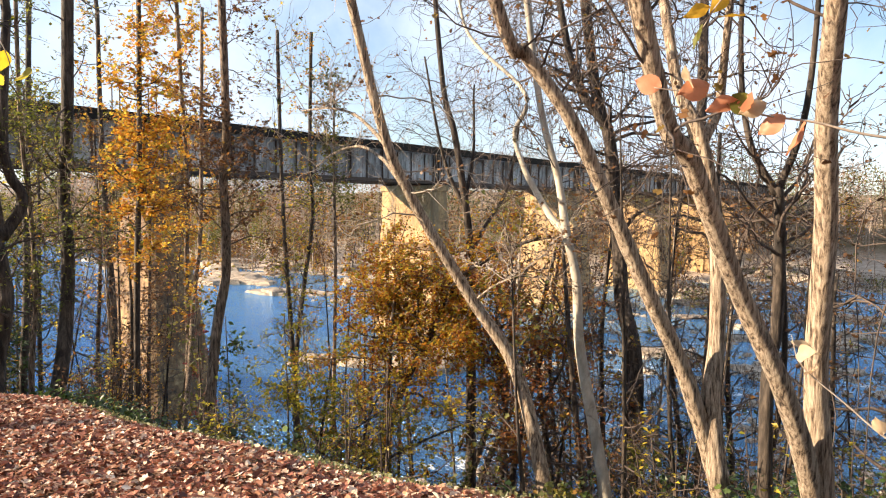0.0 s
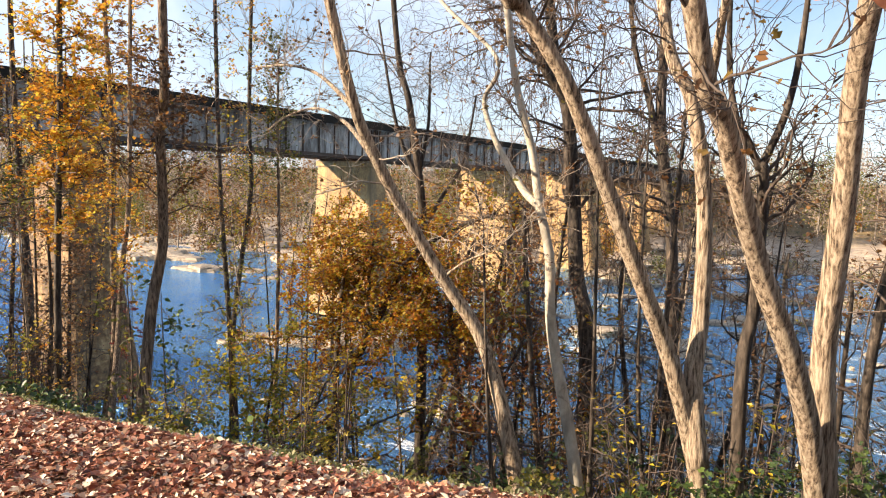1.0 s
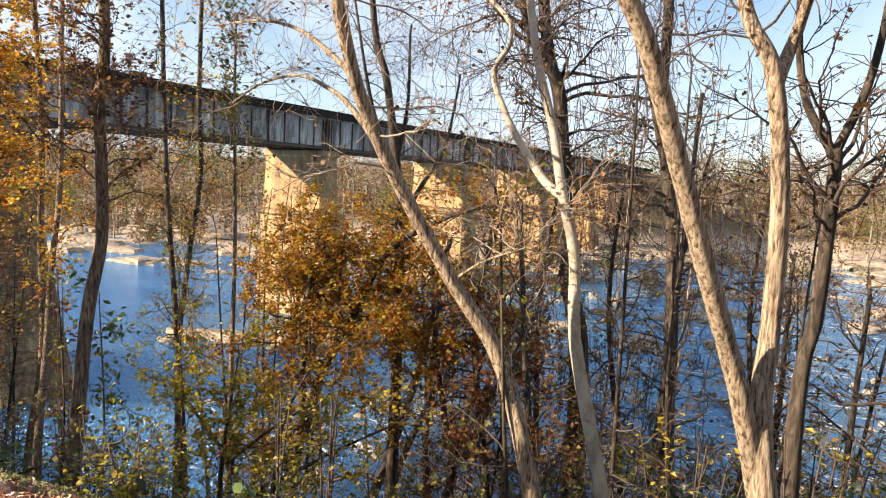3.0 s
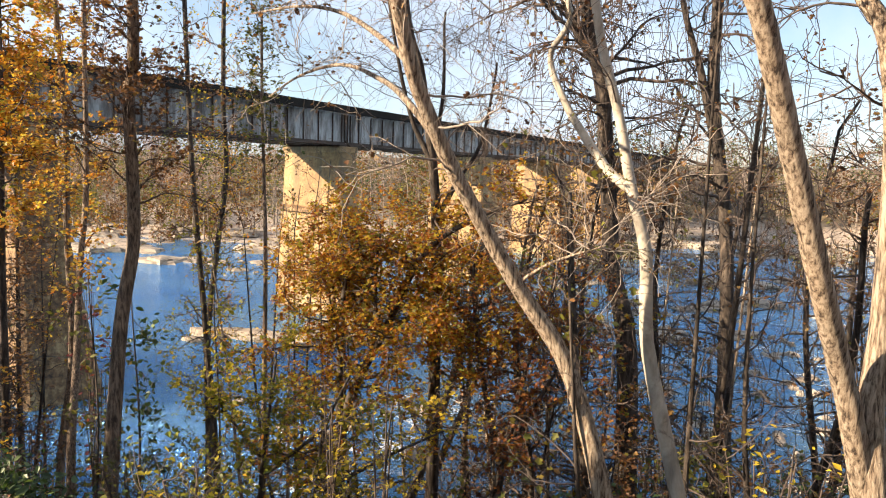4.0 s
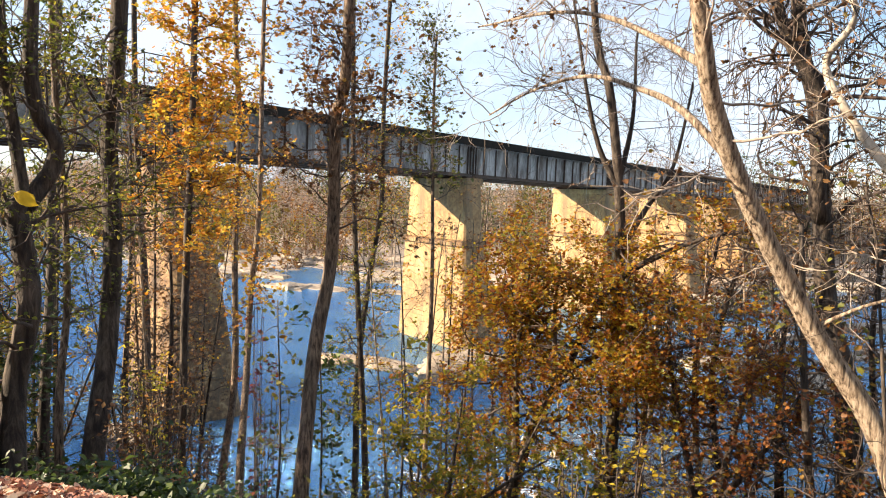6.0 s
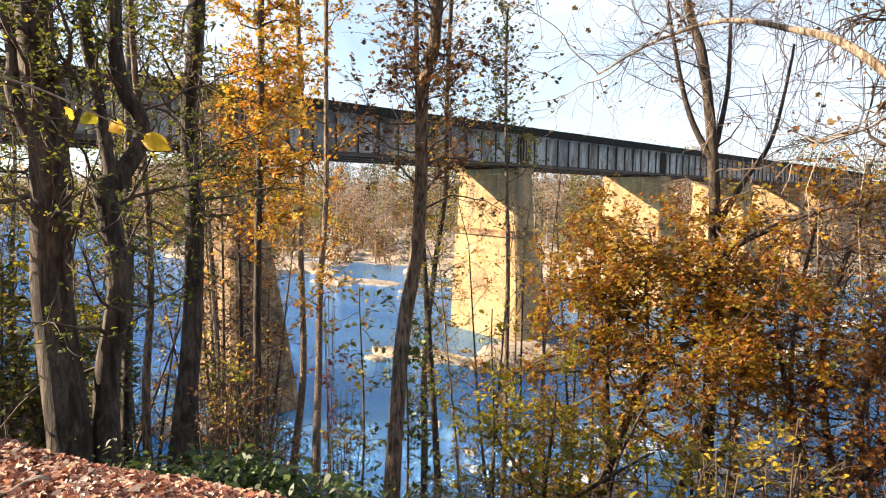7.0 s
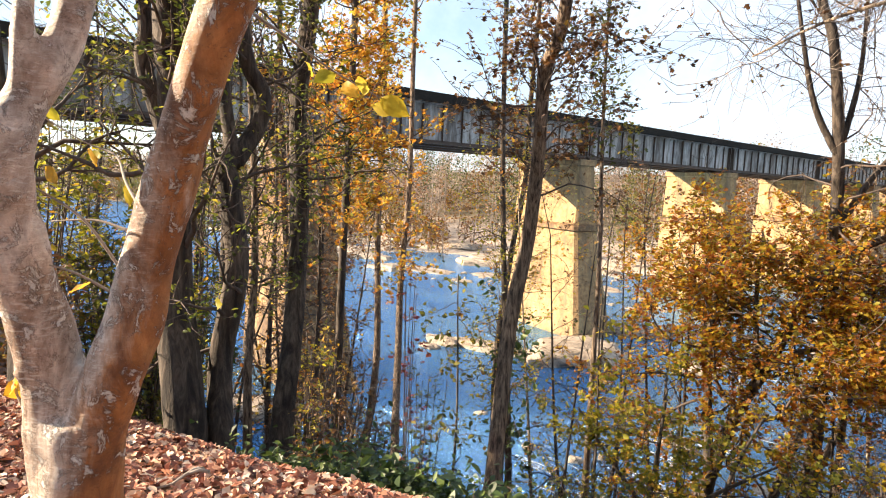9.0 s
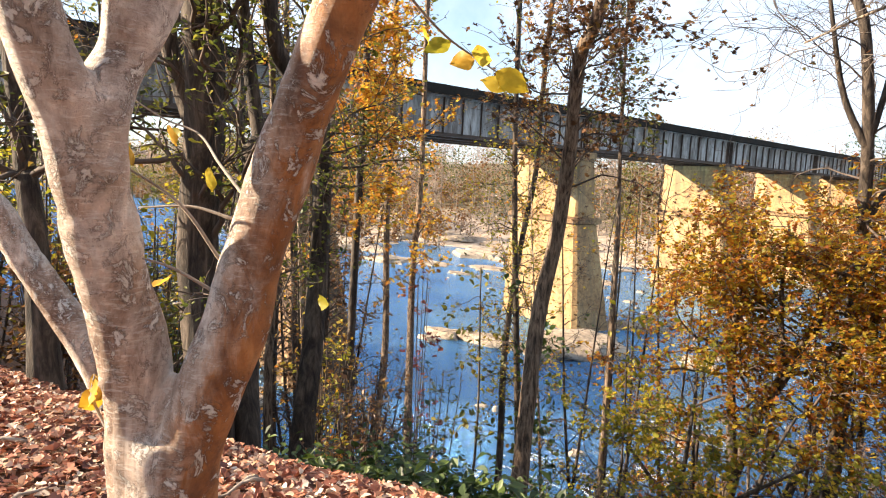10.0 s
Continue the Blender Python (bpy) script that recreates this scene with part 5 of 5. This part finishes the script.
# ---- rocks in the river ----
def rock_mesh(seed, sx, sy, sz, flat=0.6):
    bm = bmesh.new()
    bmesh.ops.create_icosphere(bm, subdivisions=4, radius=1.0)
    for v in bm.verts:
        p = v.co.copy()
        k = 1 + 0.35 * noise.fractal(p * 1.3 + Vector((seed, 2 * seed, 0)), 1.0, 2.0, 4) + 0.08 * noise.noise(p * 6 + Vector((seed, 0, 0)))
        p *= k
        if p.z > flat:
            p.z = flat + 0.18 * (p.z - flat)
        v.co = Vector((p.x * sx, p.y * sy, p.z * sz))
    me = bpy.data.meshes.new("rock")
    bm.to_mesh(me)
    bm.free()
    me.materials.append(M["rock"])
    me.polygons.foreach_set("use_smooth", [True] * len(me.polygons))
    return me


def rock(label, x, y, sx, sy, sz, seed, turn=0.0, group=""):
    ob = new("rock", rock_mesh(seed, sx, sy, sz))
    ob.matrix_world = pose(x, y, WATER, 0, 0, turn)
    return tagged(ob, label, "rock", group)


rock("broad flat tan rock slab at the foot of a pier", 4.6, 21.6, 3.9, 3.2, 1.5, 3, 62)
rock("long low tan rock beside the pier", -0.6, 17.6, 3.3, 1.0, 0.85, 5, 14)
rock("low pointed tan rock in the river", -3.4, 16.2, 1.5, 0.8, 0.75, 8, 10)
rock("small wet rock in the river", -3.2, 14.6, 0.9, 0.5, 0.4, 9, 10)
rock("rough boulder piled against the near pier's foot", 1.6, -1.6, 1.8, 1.2, 1.0, 13, 20)
rng = np.random.default_rng(12)
for k in range(44):
    x, y = rng.uniform(0, 60), rng.uniform(24, 80)
    s = rng.uniform(0.5, 1.8) * (1.4 if y > 45 else 1)
    rock("low water-worn tan rock in the shallows", x, y, s * rng.uniform(0.9, 1.8), s * rng.uniform(0.5, 0.9), s * rng.uniform(0.3, 0.5), 20 + k, rng.uniform(-30, 60), "river rocks")
# riffle of small stones breaking the surface
riffle = Build()
for k in range(420):
    x, y = rng.normal(27, 9), rng.uniform(4, 46)
    if k % 3 == 0:
        x, y = rng.uniform(-35, 20), rng.uniform(34, 60)
    n = 7
    a = np.arange(n) * 2 * math.pi / n
    r, h = rng.uniform(0.12, 0.55), rng.uniform(0.06, 0.3)
    ca, sa = math.cos(k), math.sin(k)
    ring = [(1.5 * r * math.cos(t) * rng.uniform(0.7, 1.2), r * math.sin(t) * rng.uniform(0.7, 1.2)) for t in a]
    ring = [(x + px * ca - py * sa, y + px * sa + py * ca) for px, py in ring]
    v = [(px, py, WATER - 0.1) for px, py in ring] + [(x + (px - x) * 0.6, y + (py - y) * 0.6, WATER + h * rng.uniform(0.6, 1.1)) for px, py in ring] + [(x, y, WATER + h)]
    riffle.add(v, [(i, (i + 1) % n, n + (i + 1) % n, n + i) for i in range(n)] + [(n + i, n + (i + 1) % n, 2 * n) for i in range(n)])
tagged(part("riffle_stones", riffle, M["rock"], smooth=False), "small stones breaking the surface of the shallows", "stones", kind="stuff")
flats = Build()
for k in range(260):
    x = rng.uniform(-110, 70)
    y = 52 + 62 * step(-30, 25, x) + rng.uniform(-16, 16)
    n = int(rng.integers(7, 11))
    a = np.sort(rng.uniform(0, 2 * math.pi, n))
    r, h = rng.uniform(0.8, 3.6), rng.uniform(0.25, 0.9)
    z = max(land(x, y), WATER) - 0.25
    ring = [(x + 1.7 * r * math.cos(t) * rng.uniform(0.8, 1.1), y + r * math.sin(t) * rng.uniform(0.8, 1.1)) for t in a]
    v = [(px, py, z) for px, py in ring] + [(x + (px - x) * 0.82, y + (py - y) * 0.82, z + h * rng.uniform(0.8, 1.15)) for px, py in ring] + [(x, y, z + h * 1.15)]
    flats.add(v, [(i, (i + 1) % n, n + (i + 1) % n, n + i) for i in range(n)] + [(n + i, n + (i + 1) % n, 2 * n) for i in range(n)])
tagged(part("rock_flats", flats, M["rock"], smooth=False), "pale tan rock ledges along the far shore", "rocks", kind="stuff")


# ---- woods on the far shore ----
def far_wood(label, count, seed, material, area, height, density, size, shore=lambda x: 52 + 62 * step(-30, 25, x)):
    r = np.random.default_rng(seed)
    b, t = Build(), Build()
    for _ in range(count):
        x = r.uniform(*area[:2])
        y = shore(x) + r.uniform(*area[2:])
        z = land(x, y)
        h = r.uniform(*height)
        w = h * r.uniform(0.22, 0.36)
        t.tube([(x, y, z - 0.3), (x + r.normal(0, 0.2), y, z + h * 0.5), (x + r.normal(0, 0.4), y, z + h * 0.95)], [0.17, 0.11, 0.03], 4, cap=False)
        for _ in range(5):
            zz = z + h * r.uniform(0.25, 0.8)
            t.tube([(x, y, zz), (x + r.normal(0, w), y + r.normal(0, w), zz + h * 0.22)], [0.06, 0.015], 3, cap=False)
        k = int(density * r.uniform(0.6, 1.3))
        u = r.beta(2.0, 1.6, k)
        rad = w * np.sqrt(np.clip(1 - (2 * u - 1) ** 2, 0, 1)) * r.uniform(0.3, 1.1, k)
        a = r.uniform(0, 6.28, k)
        b.leaves(np.stack([x + rad * np.cos(a), y + rad * np.sin(a), z + h * (0.03 + 0.97 * u)], 1), size, r, 0.2, "oval", vary=0.6)
    top = tagged(empty("far_woods", (0, 0, 0), label, "woods", kind="stuff"))
    part("stems", t, M["twig_pale"], top)
    part("foliage", b, M[material], top, smooth=False)


far_wood("distant bare and russet riverside trees", 230, 31, "leaf_brown", (-220, 260, 12, 90), (9, 15), 300, 0.5)
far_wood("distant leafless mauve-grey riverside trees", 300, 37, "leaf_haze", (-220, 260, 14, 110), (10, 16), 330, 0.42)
far_wood("distant olive-green riverside trees", 130, 32, "leaf_olive", (-220, 260, 14, 90), (9, 15), 380, 0.5)
far_wood("distant dark evergreen trees", 90, 33, "leaf_green", (-220, 260, 24, 100), (10, 17), 380, 0.5)
far_wood("distant orange autumn trees", 60, 34, "leaf_orange", (-220, 260, 10, 60), (5, 10), 320, 0.5)
# out of view on the right, added to keep skylight off the pier ends
far_wood("unseen tall brown-leaved trees added to block skylight", 90, 35, "leaf_brown", (44, 100, -42, 4), (14, 20), 420, 0.5, lambda x: -8.0)
far_wood("unseen tall olive-leaved trees added to block skylight", 60, 36, "leaf_olive", (42, 100, -44, 2), (12, 18), 420, 0.5, lambda x: -8.0)

far_wood("brown and olive trees down the near bank", 90, 38, "leaf_olive", (-150, -34, -40, -3), (9, 14), 420, 0.4, lambda x: -12.0)
far_wood("russet trees down the near bank", 70, 39, "leaf_brown", (-150, -34, -40, -3), (9, 14), 380, 0.4, lambda x: -12.0)
far_wood("low brown scrub on the far flats", 150, 43, "leaf_brown", (-240, -45, -4, 16), (3, 7), 260, 0.35)
far_wood("low olive scrub on the far flats", 110, 44, "leaf_olive", (-240, -55, 0, 20), (4, 9), 300, 0.4)
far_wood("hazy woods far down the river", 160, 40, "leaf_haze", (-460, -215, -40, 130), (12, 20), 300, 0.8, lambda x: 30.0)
far_wood("dark hazy woods far down the river", 110, 41, "leaf_olive", (-460, -215, -40, 130), (12, 20), 300, 0.8, lambda x: 30.0)


# low willow scrub on the mid-river ledges
def islet_scrub(label, count, seed, material, area, height, size):
    r = np.random.default_rng(seed)
    b, t = Build(), Build()
    for _ in range(count):
        x, y = r.uniform(*area[:2]), r.uniform(*area[2:])
        h = r.uniform(*height)
        for _ in range(9):
            t.tube([(x, y, WATER - 0.3), (x + r.normal(0, 0.25 * h), y + r.normal(0, 0.25 * h), WATER + h * r.uniform(0.7, 1.1))], [0.03, 0.008], 3, cap=False)
        n = int(r.uniform(120, 220))
        b.leaves(np.stack([x + r.normal(0, 0.35 * h, n), y + r.normal(0, 0.35 * h, n), WATER + h * r.uniform(0.15, 1.1, n)], 1), size, r, 0.1, "oval", vary=0.5)
    top = empty("river_scrub", (0, 0, 0), label, "bushes", kind="stuff")
    part("stems", t, M["twig_pale"], top)
    part("foliage", b, M[material], top, smooth=False)


islet_scrub("tan willow scrub on the mid-river ledges", 46, 41, "leaf_brown", (6, 75, 52, 100), (1.5, 3.6), 0.28)
islet_scrub("olive willow scrub on the mid-river ledges", 26, 42, "leaf_olive", (6, 75, 56, 104), (1.5, 3.2), 0.28)

# ---- refuge platform with handrails on the deck over a pier ----
def refuge():
    top = empty("handrail_platform", (0.3, 0.55, 6.3), "small steel refuge platform with pipe handrails on the bridge deck", "platform")
    fl = Build()
    fl.box((0.0, -1.1, 0.2), (1.1, 1.1, 0.28))
    part("floor", fl, M["rust"], top, smooth=False)
    for y in (-1.0, 1.0):
        for x in (0.1, 1.0):
            b = Build()
            b.tube([(x, y, 0.25), (x, y, 2.0)], [0.035, 0.035], 6)
            part("post", b, M["rust"], top)
        b = Build()
        b.tube([(0.1, y, 1.98), (1.0, y, 1.98)], [0.03, 0.03], 6)
        part("rail", b, M["rust"], top)
        b = Build()
        b.tube([(0.0, y, -0.7), (1.0, y, 0.2)], [0.05, 0.05], 6)
        part("bracket", b, M["rust"], top)
    for z in (1.15, 1.98):
        b = Build()
        b.tube([(1.0, -1.0, z), (1.0, 1.0, z)], [0.03, 0.03], 6)
        part("rail", b, M["rust"], top)


refuge()
